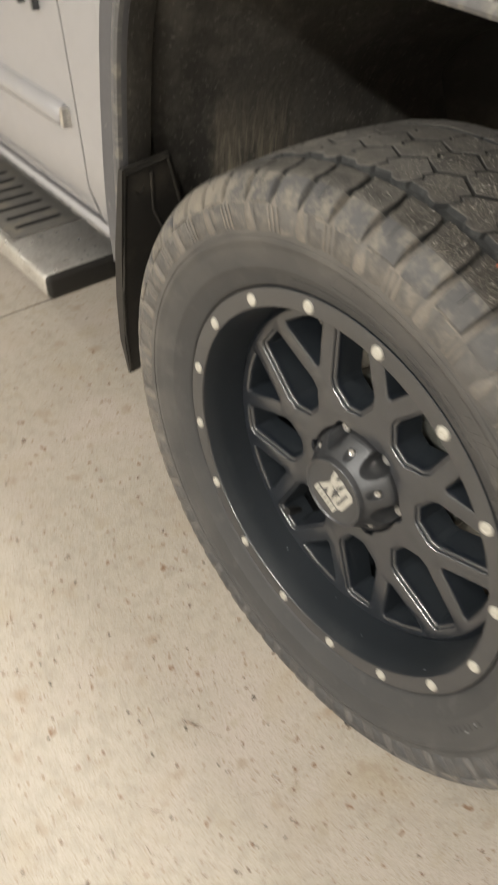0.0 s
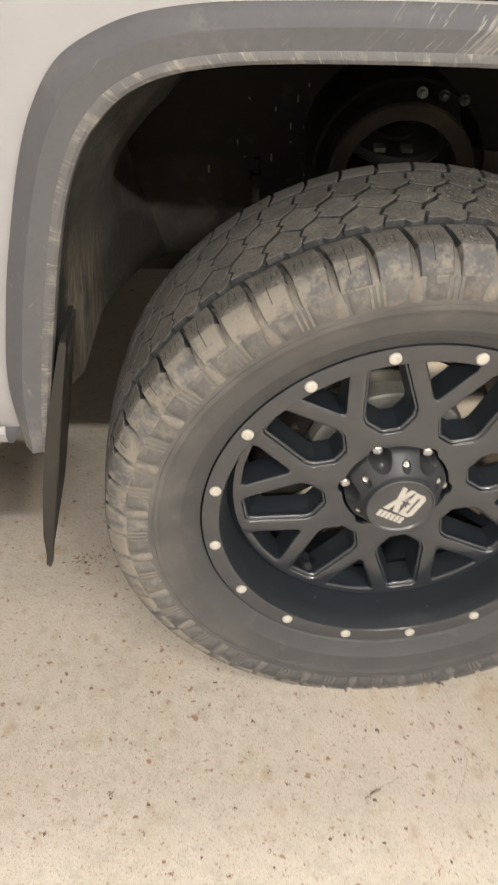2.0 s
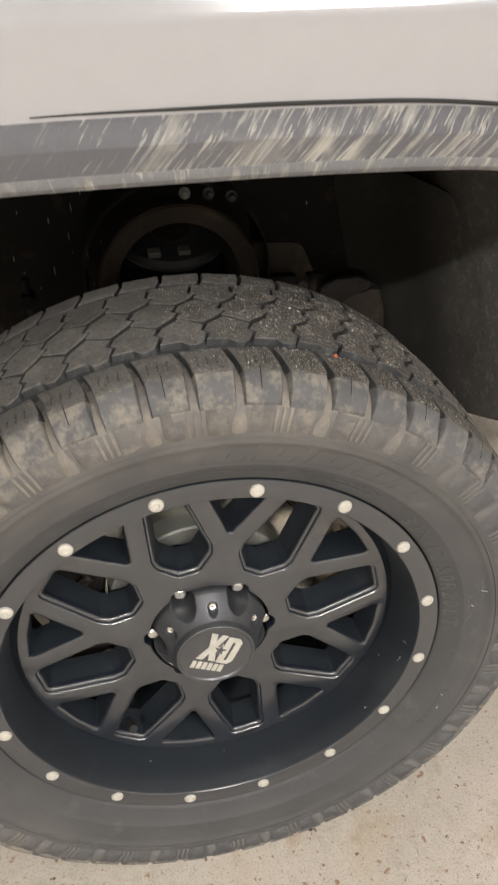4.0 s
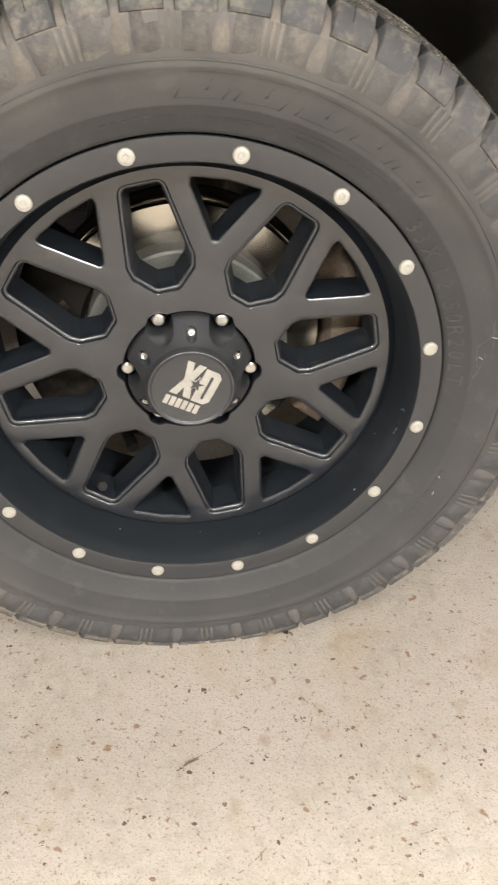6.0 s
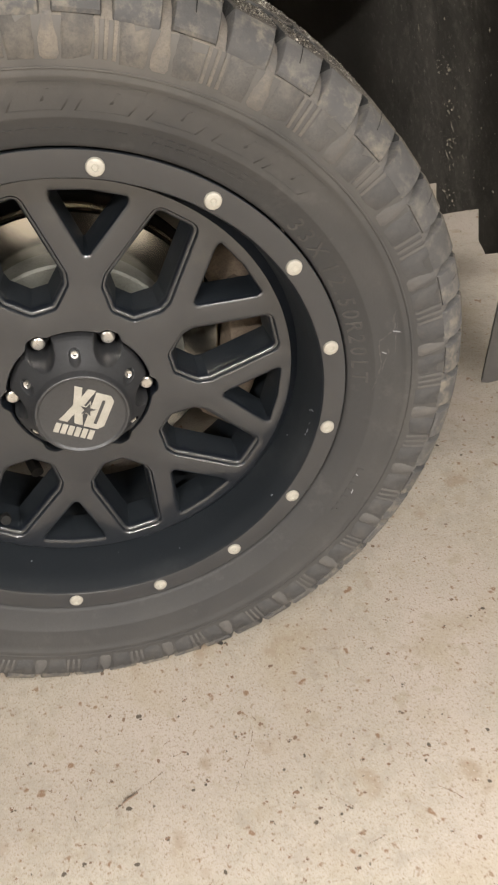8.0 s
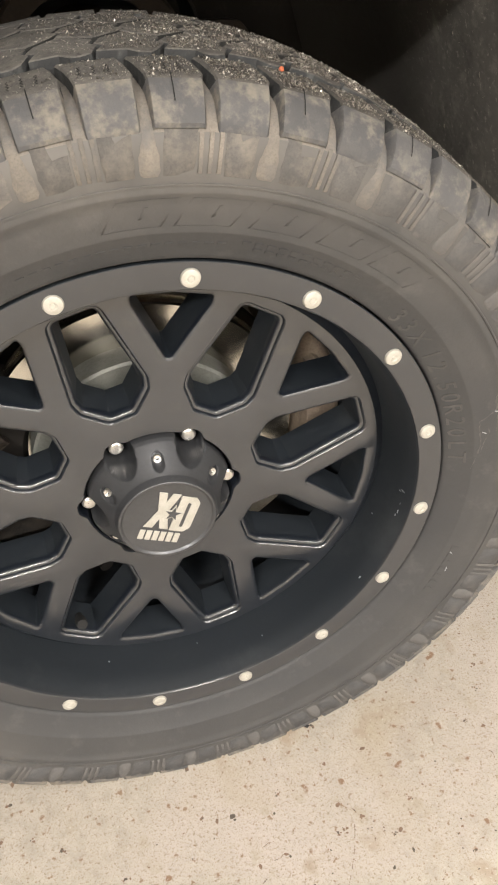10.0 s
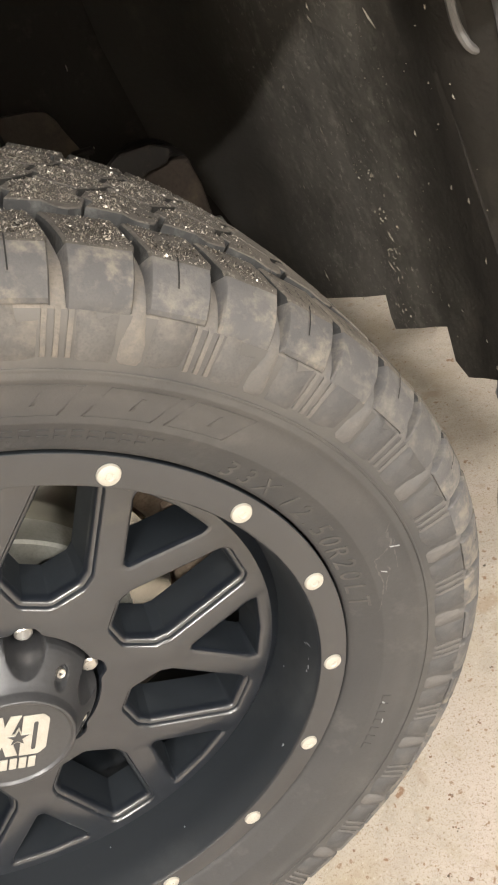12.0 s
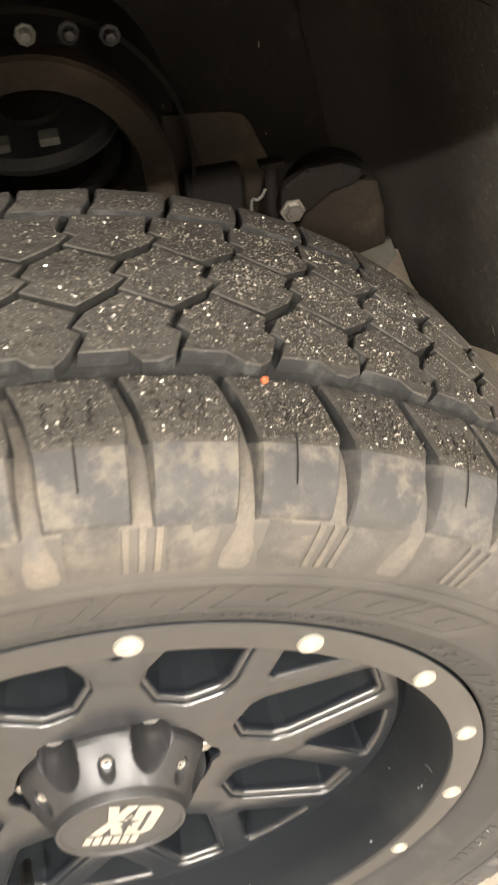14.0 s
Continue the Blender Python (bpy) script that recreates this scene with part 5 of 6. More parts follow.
    part("far_tyre", revolve([(0.25, 0.02), (0.36, 0.0), (0.40, 0.02), (0.414, 0.06), (0.414, 0.21), (0.40, 0.25), (0.36, 0.27), (0.25, 0.25)], 48, closed=True), RUBBER_TREAD, truck, "black tyre on the far side, unseen, blocking light", m=pose(0, 1.62, AXLE + 0.031))
    part("bumper_beam", box(0.80, 0.90, 0.10, 1.80, 0.30, 0.78, 0.03), IRON, truck, "dark beam behind the bumper, unseen, blocking light")
    part("underbody", box(-2.4, -0.54, 0.16, 1.84, 0.48, 0.54, 0.01), IRON, truck, "dark underbody panel, unseen, blocking light")
    part("engine", box(-0.55, 0.75, 0.86, 1.35, 0.30, 1.05, 0.04), IRON, truck, "dark engine and gearbox mass")
    part("crossmember", box(-0.25, 0.10, 0.72, 1.60, 0.20, 0.31, 0.02), IRON, truck, "dark steel crossmember, added to hide the bright far floor")
    part("radiator_support", box(0.86, 0.92, 0.12, 1.80, 0.42, 1.28, 0.01), IRON, truck, "plain dark front panel, unseen, blocking light")


IN_XZ = [(-0.470, 0.490), (-0.455, 0.580), (-0.436, 0.700), (-0.420, 0.785), (-0.405, 0.839), (-0.388, 0.877), (-0.368, 0.903), (-0.343, 0.924), (-0.308, 0.939), (-0.258, 0.948), (-0.2, 0.952),
         (-0.1, 0.954), (0.0, 0.954), (0.1, 0.953), (0.2, 0.950), (0.262, 0.945), (0.306, 0.932), (0.342, 0.910), (0.366, 0.882), (0.380, 0.855), (0.390, 0.828), (0.402, 0.809)]
OUT_XZ = [(-0.500, 0.490), (-0.507, 0.590), (-0.492, 0.700), (-0.474, 0.785), (-0.456, 0.854), (-0.439, 0.901), (-0.416, 0.940), (-0.388, 0.964), (-0.340, 0.986), (-0.280, 0.998), (-0.2, 1.003),
          (-0.1, 1.006), (0.0, 1.006), (0.1, 1.005), (0.2, 1.001), (0.29, 0.990), (0.345, 0.972), (0.392, 0.943), (0.422, 0.905), (0.438, 0.872), (0.447, 0.838), (0.455, 0.803)]


def body_y(z):
    """How far in the truck's side lies at a height."""
    zs = [0.45, 0.52, 0.56, 0.65, 0.80, 1.00, 1.05, 1.068, 1.09, 1.15, 1.25, 1.30]
    ys = [0.075, 0.045, 0.034, 0.030, 0.022, 0.006, 0.001, 0.000, 0.008, 0.018, 0.045, 0.080]
    return float(np.interp(z, zs, ys))


def flare():
    a, b = curve(IN_XZ, 150), curve(OUT_XZ, 150)
    loops = []
    for p, q in zip(a, b):
        row = []
        for f, y in ((0.10, 0.050), (0.03, 0.036), (0.0, 0.010), (0.0, 0.002), (0.03, -0.0035), (0.10, -0.0058), (0.22, -0.0054), (0.24, -0.0048), (0.42, -0.0066), (0.62, -0.0086), (0.66, -0.0068), (0.80, -0.0005), (0.94, 0.0040), (0.99, 0.0070), (1.0, 0.016)):
            x, z = p + (q - p) * f
            low = max(0.0, 0.95 - z)
            row.append((x, y + 0.035 * low, z))
        loops.append(row)
    bm = rings(loops, around=False)
    for f in bm.faces:
        f.material_index = 1 if min(v.co.y - 0.035 * max(0, 0.95 - v.co.z) for v in f.verts) > 0.0085 and max(v.co.y - 0.035 * max(0, 0.95 - v.co.z) for v in f.verts) > 0.03 else 0
    bm.faces.ensure_lookup_table()
    for i, f in enumerate(bm.faces):
        if i % 14 in (3, 4, 5, 6):
            f.material_index = 2
    ob = part("wheel_arch_flare", bm, [FLARE, LINER, FLARE_EDGE], truck, "grey plastic wheel arch flare with muddy scratches", sharp=32)
    # Black line laid along the fender, painting the shadow gap above the flare.
    gap_line = [(p[0] * 1.003, body_y(p[1]) - 0.0012, p[1] + 0.002) for p in b if p[0] > -0.12 and p[1] > 0.94]
    part("flare_seal", tube(gap_line, [0.0004 + 0.0013 * min(1, i / 12, (len(gap_line) - 1 - i) / 12) for i in range(len(gap_line))], 8), BLACKBIT, ob, "thin black line for the shadow gap along the fender")
    return ob


def fender():
    """White front wing, with the arch cut out and the shoulder rolling over to the bonnet."""
    edge = curve(OUT_XZ, 260)
    left, right = -0.590, 0.92
    cols = [(left, 0.497), (-0.572, 0.495), (-0.545, 0.495), (-0.525, 0.495), (-0.505, 0.496), (-0.490, 0.497)] + [(p[0] * 0.985, p[1] - 0.006) for p in edge if p[0] > -0.4955 and p[1] > 0.60] + [(0.47, 0.800), (0.52, 0.800), (0.60, 0.805), (0.72, 0.81), (0.82, 0.815), (right, 0.82)]
    loops = []
    for x, z0 in cols:
        top = [1.04, 1.055, 1.064, 1.068, 1.072, 1.08, 1.10, 1.15, 1.20, 1.25, 1.28, 1.30]
        zs = list(z0 + (1.03 - z0) * np.linspace(0, 1, 9)) + top
        nose = max(0.0, x - 0.45) ** 2 * 0.6
        loops.append([(x, body_y(z0) + 0.02 + nose, z0 - 0.002)] + [(x, body_y(z) + nose, z) for z in zs])
    part("front_fender", rings(loops, around=False), PAINT_WHITE, truck, "white front fender above the wheel arch", sharp=40)
    # Unseen hood and far fender, added to close the body against light.
    loops = []
    for y, z in ((0.082, 1.302), (0.12, 1.325), (0.25, 1.345), (0.95, 1.36), (1.65, 1.345), (1.78, 1.325), (1.82, 1.302)):
        loops.append([(x, y, z - 0.10 * max(0, x) ** 2) for x in np.linspace(left, right, 12)])
    part("hood", rings(loops, around=False), PAINT_WHITE, truck, "white hood")
    part("far_fender", box(left, right, 1.84, 1.90, 0.80, 1.30, 0.02), PAINT_WHITE, truck, "white fender on the far side")


def door():
    left, right = -2.0, -0.596
    loops = []
    for x in np.linspace(left, right, 24):
        zs = [0.505, 0.515, 0.53, 0.56, 0.60, 0.64, 0.68, 0.74, 0.80, 0.90, 1.0, 1.05, 1.068, 1.08, 1.15, 1.25, 1.30]
        loops.append([(x, 0.075, 0.500)] + [(x, body_y(z) + 0.001, z) for z in zs])
    loops.append([(p[0] + 0.001, p[1] + 0.03, p[2]) for p in loops[-1]])
    ob = part("front_door", rings(loops, around=False), PAINT_WHITE, truck, "white front door with side moulding")
    sec = [(0.034, 0.642), (0.018, 0.646), (0.013, 0.655), (0.014, 0.668), (0.022, 0.677), (0.034, 0.680)]
    loops = []
    for x, s in ((-2.0, 1), (-0.67, 1), (-0.638, 0.95), (-0.629, 0.75), (-0.626, 0.1)):
        loops.append([(x, 0.034 + (y - 0.034) * s, 0.661 + (z - 0.661) * (0.6 + 0.4 * s)) for y, z in sec])
    part("door_moulding", rings(loops, around=False), PAINT_WHITE, ob, "white raised side moulding", sharp=50)
    part("moulding_tip", box(-0.6265, -0.616, 0.017, 0.036, 0.647, 0.675, 0.003), CHROME, ob, "bright moulding end tip")
    for x in (-0.700, -0.656):
        part("badge_bar", box(x - 0.004, x + 0.004, 0.013, 0.026, 0.797, 0.830, 0.0015), PAINT_BLACK, ob, "dark badge bar")
    # Rocker panel under the door.
    loops = []
    for x in np.linspace(-2.0, -0.53, 10):
        loops.append([(x, y, z) for y, z in ((0.05, 0.499), (0.045, 0.49), (0.05, 0.475), (0.07, 0.455), (0.12, 0.445), (0.16, 0.45))])
    part("rocker_panel", rings(loops, around=False), PAINT_WHITE, truck, "white rocker panel below the door")


def running_board():
    bm = box(-2.1, -0.712, -0.013, 0.157, 0.316, 0.360, 0.010, 3)
    board = part("running_board", bm, ALU, truck, "aluminium running board with black ribbed tread pad", sharp=40)
    part("end_cap", box(-0.7145, -0.700, -0.0135, 0.1575, 0.3155, 0.3605, 0.011, 4), FLAP, board, "dark plastic end cap")
    pad = part("tread_pad", box(-2.05, -0.862, 0.000, 0.152, 0.3585, 0.3625, 0.002), PAD, board, "black ribbed rubber tread pad")
    x = -0.900
    one = None
    while x > -1.5:
        m = pose(x, 0.076, 0.3625)
        if one is None:
            one = part("rib", box(-0.006, 0.006, -0.052, 0.046, -0.003, 0.0012, 0.0012, 1), BLACKBIT, board, m=m)
        else:
            again(one, m)
        x -= 0.04
    for x in (-0.95, -1.7):
        part("board_bracket", box(x - 0.03, x + 0.03, 0.10, 0.40, 0.30, 0.335, 0.004), IRON, truck, "dark running board bracket")


def mud_flap():
    def lean(y, z):
        return -0.430 - 0.165 * (0.66 - z) - 0.05 * max(0, y - 0.1)
    poly = rounded([(0.004, 0.655), (0.080, 0.662), (0.110, 0.575), (0.200, 0.470), (0.205, 0.285), (0.022, 0.262), (0.0095, 0.36), (0.004, 0.50)], [0.004, 0.006, 0.03, 0.03, 0.02, 0.006, 0.03, 0.03], 4)
    bm = slab(poly, 0.007, "x", 0.0, 0.0015)
    for v in bm.verts:
        v.co.x = -v.co.x + lean(v.co.y, v.co.z)
    flap = part("mud_flap", bm, FLAP, truck, "black moulded rubber mud flap, scuffed at the edge", sharp=40)
    edge = [(0.023, 0.272), (0.0115, 0.36), (0.006, 0.45), (0.008, 0.648), (0.076, 0.655), (0.104, 0.575), (0.150, 0.520)]
    part("flap_rim", tube([(lean(y, z), y, z) for y, z in edge], 0.0030, 8), FLAP, flap, "raised rim of the flap")
    part("flap_crease", tube([(lean(y, z) - 0.001, y, z) for y, z in ((0.050, 0.640), (0.056, 0.580), (0.085, 0.520))], 0.0032, 8), FLAP, flap)
    loops = []
    for y, z, deep in ((0.004, 0.655, 0.007), (0.004, 0.60, 0.011), (0.004, 0.52, 0.016), (0.006, 0.43, 0.016), (0.011, 0.34, 0.012), (0.022, 0.265, 0.003)):
        x = lean(y, z)
        loops.append([(x + 0.001, y + 0.003, z), (x + 0.001, y - 0.002, z), (x - deep, y - 0.003, z), (x - deep, y + 0.002, z)])
    part("flap_flange", rings(loops), FLAP, flap, "scuffed dark outer flange of the flap", sharp=30)
    for y, z in ((0.03, 0.62),):
        bm = revolve([(0, -0.003), (0.006, -0.003), (0.008, 0.0)], 10)
        part("flap_screw", bm, IRON, flap, m=Matrix.Translation((lean(y, z) + 0.001, y, z)) @ Matrix.Rotation(radians(-90), 4, "Z"))


def front_x(y, z):
    """How far ahead the liner's front stands."""
    line = float(np.interp(z, [0.34, 0.40, 0.545, 0.63, 0.72, 0.80], [0.499, 0.4935, 0.480, 0.462, 0.440, 0.418]))
    return line + float(np.interp(y, [0.06, 0.10, 0.13, 0.20, 0.235, 0.29, 0.33, 0.38, 0.44, 0.50, 0.56, 0.61, 0.65], [0.015, 0.014, 0.018, 0.018, 0.013, 0.012, 0.006, 0.002, -0.005, -0.018, -0.040, -0.070, -0.105]))


def liner():
    """Black plastic arch liner: a shell over the wheel, with a stepped skirt in front."""
    line = [(-0.508, 0.43), (-0.500, 0.48), (-0.485, 0.57), (-0.462, 0.70), (-0.440, 0.80), (-0.405, 0.88), (-0.35, 0.940), (-0.26, 0.966), (-0.1, 0.972), (0.1, 0.972),
            (0.24, 0.966), (0.33, 0.940), (0.385, 0.880), (0.418, 0.80), (0.440, 0.72), (0.462, 0.63), (0.480, 0.545)]
    pts = curve(line, 110)
    loops = []
    for x, z in pts:
        d = Vector((x, 0, z - 0.55)).normalized()
        row = []
        far = (0.58 if x > 0.34 else 0.42 + 0.16 * max(0.0, (x - 0.24) / 0.10)) if x > 0 else 0.42 + 0.242 * max(0.0, min(1.0, (-x - 0.12) / 0.12))
        lip = float(np.interp(z, [0.545, 0.62, 0.68, 0.80], [0.060, 0.047, 0.038, 0.032])) if x > 0 else 0.030 + 0.06 * min(1, max(0, 0.55 - z) / 0.06)
        ahead = 1.0 if x > 0.36 and z < 0.815 else 0.0
        for y, o in ((lip, 0.008 + 0.024 * ahead), (lip + 0.008, 0.011 + 0.014 * ahead), (lip + 0.025, 0.0115 + 0.005 * ahead), (0.075, 0.012), (0.10, 0.012), (0.115, 0.018), (0.20, 0.020), (0.215, 0.012), (0.30, 0.012), (0.33, 0.006), (0.36, 0.002), (0.36 + 0.4 * (far - 0.36), 0.004), (0.36 + 0.7 * (far - 0.36), 0.004), (0.36 + 0.9 * (far - 0.36), 0.003), (far, 0.0)):
            # Behind the wheel the shell closes in towards the tyre.
            into = 0.0
            px, pz = x, z
            if x < 0:
                low = float(np.interp(y, [0.0, 0.10, 0.19, 0.25, 0.31, 0.42, 0.66], [0.43, 0.44, 0.48, 0.495, 0.562, 0.552, 0.490]))
                if z < low:
                    px, pz = float(np.interp(low, [0.43, 0.48, 0.57, 0.70], [-0.508, -0.500, -0.485, -0.462])), low
                f = max(0.0, min(1.0, (y - 0.020) / (0.170 - 0.03 * max(0.0, min(1.0, (z - 0.74) / 0.16)))))
                into = f * f * (3 - 2 * f) * max(0.0, min(1.0, (-x - 0.06) / 0.20)) * (float(np.interp(pz, [0.50, 0.62, 0.74, 0.85, 0.92], [0.040, 0.042, 0.045, 0.060, 0.066])) + max(0.0, y - 0.12) * float(np.interp(pz, [0.50, 0.62, 0.72, 0.80, 0.90, 0.96], [0.22, 0.14, 0.05, 0.08, 0.17, 0.12])))
            away = Vector((px, 0, pz - 0.383)).normalized()
            row.append((px + d.x * o - away.x * into, y, pz + d.z * o - away.z * into))
        loops.append(row)
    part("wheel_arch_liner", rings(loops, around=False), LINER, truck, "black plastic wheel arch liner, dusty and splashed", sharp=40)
    # Front sheet between the wheel and the bumper, stepped along its foot.
    foot = [(0.066, 0.487), (0.080, 0.478), (0.157, 0.437), (0.178, 0.446), (0.185, 0.484), (0.217, 0.469), (0.289, 0.434), (0.294, 0.450), (0.296, 0.476), (0.366, 0.446), (0.530, 0.380), (0.570, 0.455), (0.610, 0.530), (0.650, 0.580)]
    ys = sorted({y for y, z in foot} | {y for y in (round(0.0705 + 0.0125 * i, 4) for i in range(46)) if min(abs(y - p[0]) for p in foot) > 0.003})
    loops = []
    for y in ys:
        z0 = float(np.interp(y, [p[0] for p in foot], [p[1] for p in foot]))
        high = 0.795 if y > 0.10 else 0.56 + 0.235 * max(0.0, (y - 0.066) / 0.034)
        front = [(front_x(y, z) - 0.0035 + 0.009 * max(0.0, (z - 0.73) / 0.065), y, z) for z in np.linspace(z0, high, 18)]
        loops.append(front + [(x + 0.003, y, z) for x, y, z in front[::-1]])
    bm = rings(loops)
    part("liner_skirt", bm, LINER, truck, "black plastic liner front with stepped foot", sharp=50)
    loops = []
    for y, z0 in ((0.500, 0.388), (0.532, 0.374), (0.67, 0.340), (0.755, 0.350), (0.80, 0.47)):
        loops.append([(x, y, z) for x, z in ((0.514, z0), (0.494, 0.548), (0.498, 0.548), (0.518, z0))])
    part("lower_skirt", rings(loops), LINER, truck, "black plastic skirt behind the bumper", sharp=50)


def bumper():
    """Corner of the front bumper with its rounded rear edge, and the grey valance below."""
    zs = [0.799, 0.796, 0.790, 0.778, 0.74, 0.68, 0.62, 0.56, 0.51, 0.48, 0.469, 0.465, 0.464]
    loops = []
    for i, z in enumerate(zs):
        tuck = 0.024 if i in (0, 12) else 0.010 if i in (1, 11) else 0.003 if i in (2, 10) else 0.0
        y0 = float(np.interp(z, [0.464, 0.56, 0.62, 0.66], [0.060, 0.045, 0.034, 0.030])) + tuck
        x0 = float(np.interp(z, [0.464, 0.56, 0.62, 0.66, 0.70, 0.76, 0.80], [0.474, 0.478, 0.473, 0.468, 0.4625, 0.453, 0.444])) + 0.5 * tuck
        row = [(x0 + 0.046, y0 + 0.066, z), (x0 + 0.022, y0 + 0.032, z), (x0 + 0.008, y0 + 0.013, z), (x0 + 0.002, y0 + 0.007, z), (x0 + 0.0005, y0 + 0.003, z), (x0 + 0.0015, y0 - 0.0005, z), (x0 + 0.0055, y0 - 0.0030, z), (x0 + 0.012, y0 - 0.0040, z)]
        row += [(x0 + 0.012 + d, y0 - 0.004 + 0.9 * max(0, d - 0.12) ** 2, z) for d in (0.03, 0.08, 0.14, 0.20, 0.27)]
        loops.append(row)
    edge = [(0.430, 0.804), (0.432, 0.793), (0.436, 0.779), (0.443, 0.767), (0.450, 0.762), (0.460, 0.763), (0.476, 0.770)]
    tab = part("wing_tab", slab(curve(edge, 24) + [(0.480, 0.806)], 0.003, "y", 0.055), FLAP, truck, "dark plastic tab with a grey rolled edge above the bumper", smooth=False)
    part("rolled_edge", tube([(x, 0.0545, z) for x, z in curve(edge, 24)], 0.0030, 8), VALANCE, tab, "dull grey rolled edge")
    part("flare_clip", revolve([(0.0, -0.004), (0.0035, -0.004), (0.0045, -0.002), (0.0075, -0.0015), (0.009, 0.0), (0.009, 0.004)], 24), FLARE_EDGE, truck, "round muddy clip on the flare", m=pose(0.4195, 0.040, 0.817, 0, 0, -50), sharp=25)
    part("front_bumper", rings(loops, around=False), BUMPER_WHITE, truck, "silver-white front bumper corner", sharp=50)
    loops = []
    for f in np.linspace(0, 1, 8):
        z = 0.467 - 0.187 * f
        x0, y0 = 0.479 + 0.023 * f, 0.064 + 0.040 * f
        row = [(x0 + 0.022, y0 + 0.035, z), (x0 + 0.006, y0 + 0.012, z), (x0 + 0.002, y0 + 0.003, z), (x0 + 0.010, y0, z)] + [(x0 + 0.010 + d, y0 - 0.002 + 0.5 * d * d, z + 0.12 * d * f) for d in (0.04, 0.10, 0.18, 0.27)]
        loops.append(row)
    bm = rings(loops, around=False)
    bmesh.ops.solidify(bm, geom=bm.faces[:], thickness=0.004)
    part("bumper_valance", bm, VALANCE, truck, "grey plastic valance under the bumper", sharp=40)


def splashes():
    """Pale chips and splashes stuck to the front of the liner."""
    rnd = random.Random(8)
    verts, faces = [], []
    for k in range(150):
        if k % 3:
            z = rnd.uniform(0.45, 0.80)
            y = min(0.42, max(0.07, rnd.gauss(0.20, 0.09)))
        else:
            z = rnd.uniform(0.44, 0.64)
            y = rnd.gauss(0.262 - 0.25 * max(0, 0.50 - z), 0.016)
        x = front_x(y, z) - 0.0040
        s = 0.00022 + 0.0010 * rnd.random() ** 5
        i, turn, long = len(verts), rnd.uniform(-0.7, 0.5), rnd.choice((1.2, 1.6, 2.2, 3, 5, 10))
        for k in range(6):
            a = 2 * math.pi * k / 6
            dy, dz = s * math.cos(a), s * long * math.sin(a)
            verts.append((x - 0.001 - 0.22 * dz, y + dy * math.cos(turn) - dz * math.sin(turn), z + dy * math.sin(turn) + dz * math.cos(turn)))
        verts.append((x - 0.0022, y, z))
        faces += [(i + k, i + (k + 1) % 6, i + 6) for k in range(6)]
    # A few clumps caught along the moulded channel.
    for cy, cz, spread, count in ((0.262, 0.585, 0.004, 7), (0.256, 0.628, 0.003, 5), (0.262, 0.535, 0.006, 9), (0.246, 0.470, 0.006, 6), (0.286, 0.622, 0.004, 5)):
        for k in range(count):
            y, z = rnd.gauss(cy, spread), rnd.gauss(cz, 1.4 * spread)
            i, s, x = len(verts), rnd.uniform(0.0005, 0.0015), front_x(y, z) - 0.0045
            for k in range(7):
                a = 2 * math.pi * k / 7
                r = s * rnd.uniform(0.6, 1.3)
                verts.append((x - 0.3 * r * math.sin(a), y + r * math.cos(a), z + 1.5 * r * math.sin(a)))
            verts.append((x - 0.0016, y, z))
            faces += [(i + k, i + (k + 1) % 7, i + 7) for k in range(7)]
    for k in range(24):
        x, z = (rnd.gauss(-0.14, 0.035), rnd.uniform(0.63, 0.76)) if k % 2 else (rnd.uniform(-0.3, 0.3), rnd.uniform(0.6, 0.8))
        i, s, long = len(verts), rnd.uniform(0.0006, 0.0014), rnd.choice((1.5, 3, 5, 7))
        for k in range(6):
            a = 2 * math.pi * k / 6
            verts.append((x + s * math.cos(a), 0.6630, z + s * long * math.sin(a)))
        verts.append((x, 0.6610, z))
        faces += [(i + k, i + (k + 1) % 6, i + 6) for k in range(6)]
    me = bpy.data.meshes.new("dried_mud")
    me.from_pydata(verts, [], faces)
    me.materials.append(SPLASH)
    ob = tagged(new("dried_mud", me), "pale chips and dried splashes", kind="stuff")
    ob.parent = truck


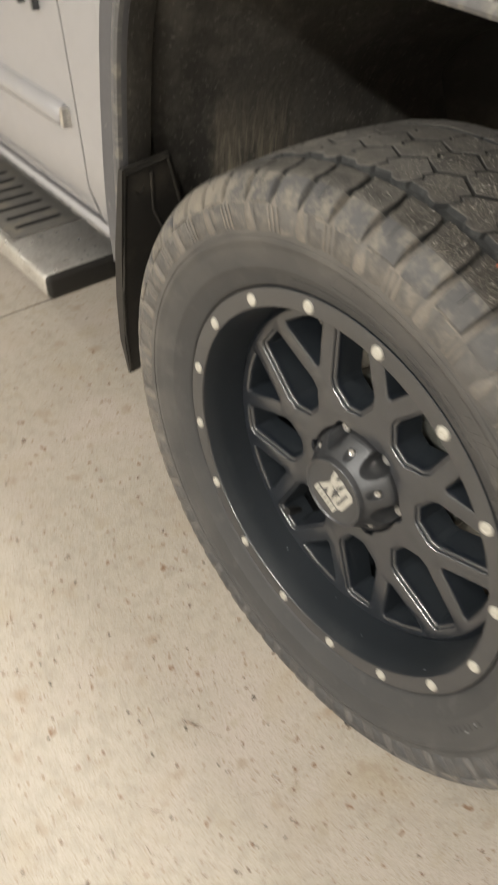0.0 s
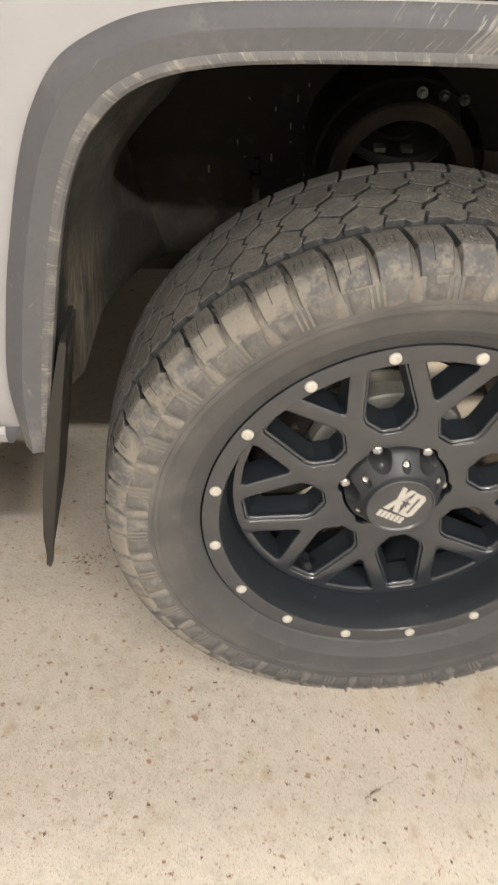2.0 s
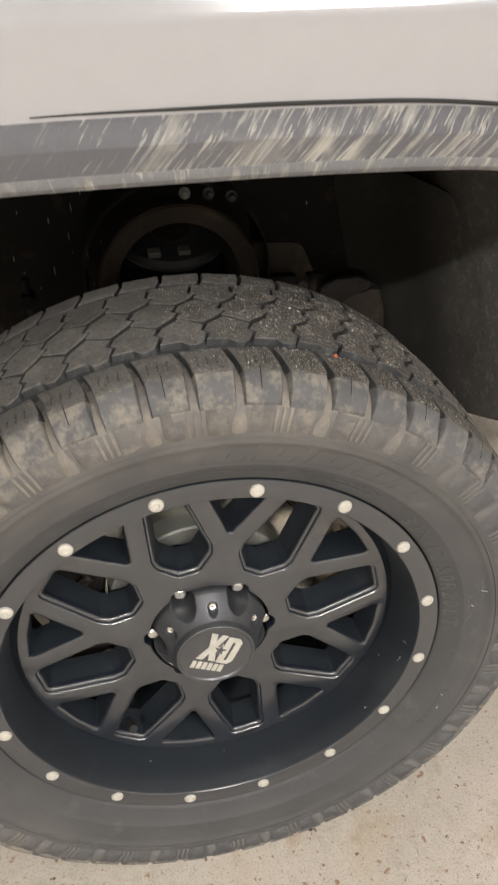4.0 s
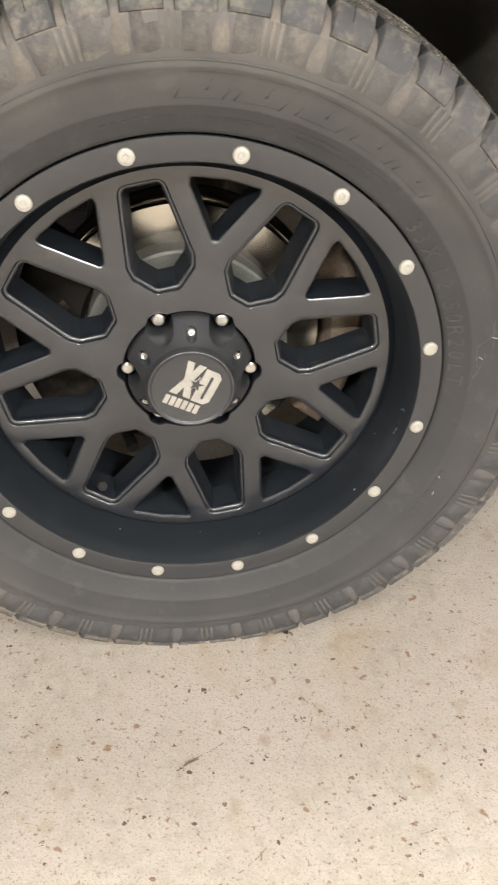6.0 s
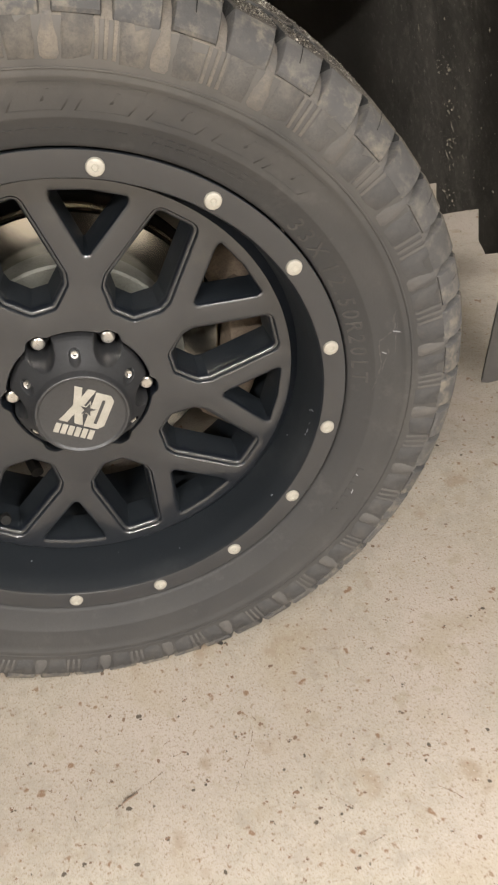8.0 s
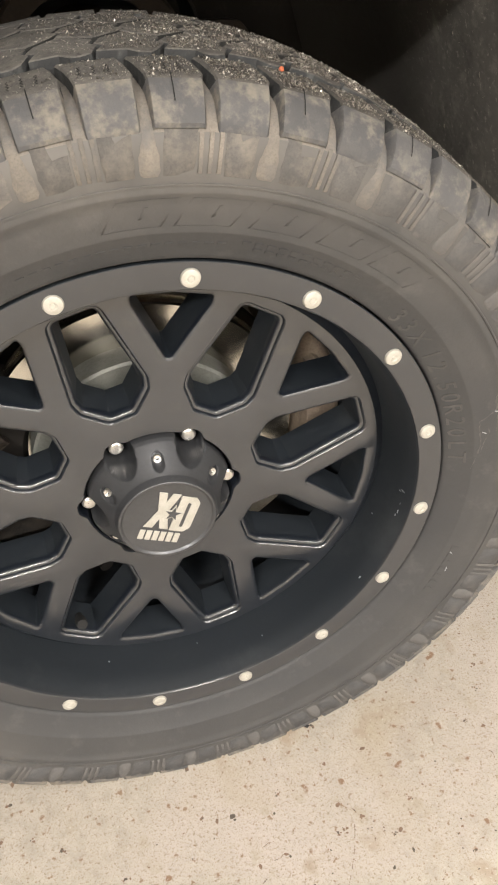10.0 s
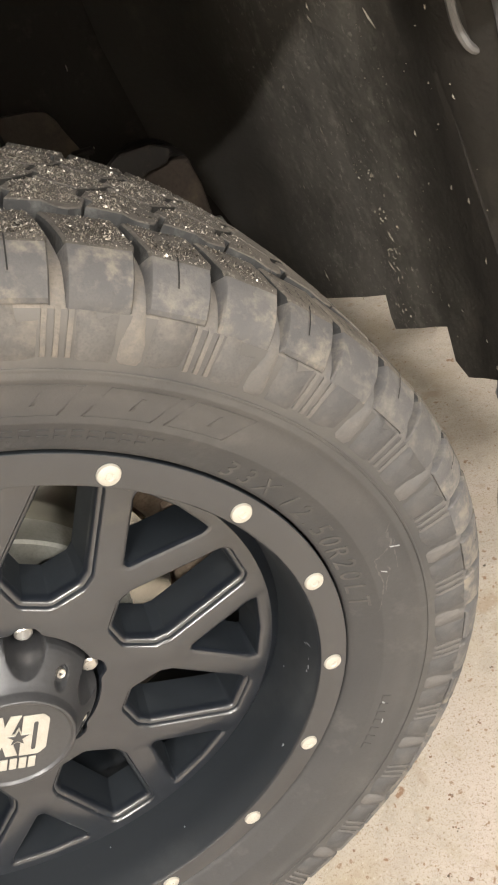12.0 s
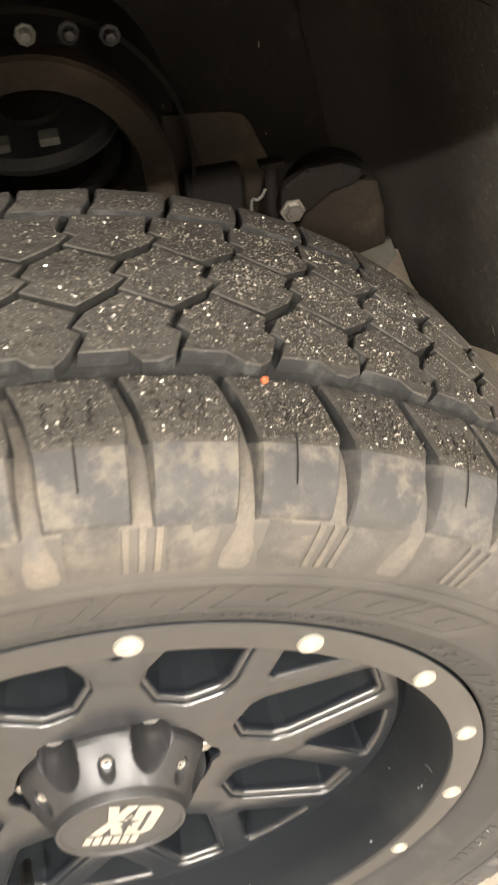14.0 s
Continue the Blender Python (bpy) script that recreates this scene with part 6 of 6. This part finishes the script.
def debris():
    """Flakes and grains of dirt on the floor."""
    rnd = random.Random(11)
    spots = [(-0.033, -0.088), (-0.149, -0.179), (-0.129, -0.181), (-0.03, -0.202), (-0.072, -0.256), (0.018, -0.25), (0.133, -0.258), (0.16, -0.304), (0.211, -0.325), (0.321, -0.165), (0.326, -0.223), (0.146, -0.14),
             (0.051, -0.155), (-0.195, -0.076), (-0.226, -0.056), (0.062, -0.086), (-0.128, -0.128), (0.315, -0.066), (0.222, -0.262), (-0.176, -0.297), (0.391, -0.018), (0.219, -0.346), (0.422, -0.056), (0.466, -0.047), (0.414, -0.236),
             (0.505, 0.125), (0.445, 0.068), (0.323, -0.312), (0.568, 0.259), (0.365, 0.007), (-0.44, 0.064), (-0.228, -0.213), (-0.318, -0.301), (-0.238, -0.306), (-0.411, -0.188), (-0.359, -0.244), (0.122, -0.148)]
    verts, faces = [], []

    def flake(x, y, s, tall):
        i, k = len(verts), 7
        turn = rnd.random() * 6
        sx = s * rnd.uniform(0.6, 1.5)
        for j in range(k):
            a = turn + 2 * math.pi * j / k
            r = rnd.uniform(0.6, 1.2)
            dx, dy = sx * r * math.cos(a), s * r * math.sin(a)
            verts.append((x + dx, y + dy, 0.0002))
        for j in range(k):
            v = verts[i + j]
            verts.append((x + (v[0] - x) * 0.7, y + (v[1] - y) * 0.7, tall * rnd.uniform(0.5, 1.1)))
        for j in range(k):
            faces.append((i + j, i + (j + 1) % k, i + k + (j + 1) % k, i + k + j))
        faces.append(tuple(range(i + k, i + 2 * k)))

    def smear(x, y, wide):
        """A ragged stain: a few flat flakes run together."""
        flake(x, y, 0.55 * wide, 0.0004)
        for _ in range(rnd.randint(4, 9)):
            flake(rnd.gauss(x, 0.75 * wide), rnd.gauss(y, 0.55 * wide), wide * rnd.uniform(0.15, 0.5), 0.0003)
    for _ in range(60):
        flake(rnd.gauss(-0.487, 0.022), rnd.gauss(0.268, 0.014), rnd.uniform(0.0006, 0.0026), 0.0008)
    for x, y in spots:
        smear(x, y, rnd.uniform(0.0022, 0.0040))
    for _ in range(26):
        cx, cy, wide = rnd.gauss(0.1, 0.32), rnd.uniform(-0.55, -0.12), rnd.uniform(0.008, 0.03)
        for _ in range(rnd.randint(5, 16)):
            flake(rnd.gauss(cx, wide), rnd.gauss(cy, wide * 0.7), rnd.uniform(0.0004, 0.0013), 0.0004)
    for k in range(170):
        x, y, wide = rnd.gauss(0.1, 0.35), rnd.uniform(-0.62, -0.1), rnd.uniform(0.0010, 0.0028)
        if k % 2:
            smear(x, y, wide)
        else:
            flake(x, y, 0.8 * wide, 0.0004)
    for (x0, y0), (x1, y1), wide in (((-0.302, -0.412), (-0.243, -0.348), 0.0009), ((-0.03, -0.197), (0.023, -0.173), 0.0007), ((0.10, -0.215), (0.137, -0.142), 0.0006), ((0.322, -0.257), (0.35, -0.283), 0.0008), ((0.231, -0.303), (0.249, -0.298), 0.0009), ((0.02, -0.33), (0.06, -0.30), 0.0006)):
        n = int(math.hypot(x1 - x0, y1 - y0) / (1.5 * wide))
        for i in range(n):
            f = i / n
            if noise.noise((x0 * 90 + f * 9, y0 * 90, 5)) > -0.25:
                flake(x0 + (x1 - x0) * f + 0.004 * math.sin(3 * f), y0 + (y1 - y0) * f, wide * rnd.uniform(0.6, 1.1), 0.0003)
    for _ in range(3400):
        x, y = rnd.uniform(-1.1, 0.9), rnd.uniform(-0.65, 0.45)
        if noise.noise((x * 5, y * 5, 1.7)) > rnd.uniform(-0.6, 0.5):
            flake(x, y, 0.0005 + 0.0032 * rnd.random() ** 6, 0.0006)
    for _ in range(46):
        cx, cy = rnd.uniform(-0.9, 0.8), rnd.uniform(-0.6, 0.2)
        for _ in range(rnd.randint(2, 7)):
            flake(cx + rnd.gauss(0, 0.004), cy + rnd.gauss(0, 0.003), 0.0008 + 0.0022 * rnd.random() ** 2, 0.0005)
    for _ in range(34):
        x, y = rnd.uniform(-0.7, 0.6), rnd.uniform(-0.55, 0.1)
        a, bend, long = rnd.uniform(0, 6.3), rnd.uniform(-1.2, 1.2), rnd.uniform(0.005, 0.022)
        for i in range(9):
            f = i / 8
            flake(x, y, 0.00045 + 0.0003 * rnd.random(), 0.0004)
            x += long / 8 * math.cos(a + bend * f)
            y += long / 8 * math.sin(a + bend * f)
    me = bpy.data.meshes.new("floor_debris")
    me.from_pydata(verts, [], faces)
    me.materials.append(SPECK)
    tagged(new("floor_debris", me), "small brown flakes and grains of dirt on the floor", "debris", kind="stuff")
    bm = tube([(0.113, -0.004, 0.003), (0.119, -0.010, 0.005), (0.124, -0.016, 0.003)], [0.002, 0.0042, 0.0018], 8)
    tagged(part("rubber_scrap", bm, BLACKBIT), "small black rubber scrap lying by the tyre", "scrap")
    bm = tube([(-0.026, -0.200, 0.001), (-0.018, -0.196, 0.002), (-0.008, -0.192, 0.001)], [0.0012, 0.0016, 0.0008], 6)
    tagged(part("straw", bm, SPECK), "short brown straw lying on the floor", "straw")


flare()
fender()
door()
running_board()
bumper()
liner()
mud_flap()
suspension()
brakes()
sidewall_marks()
tread()
grit()
splashes()
debris()
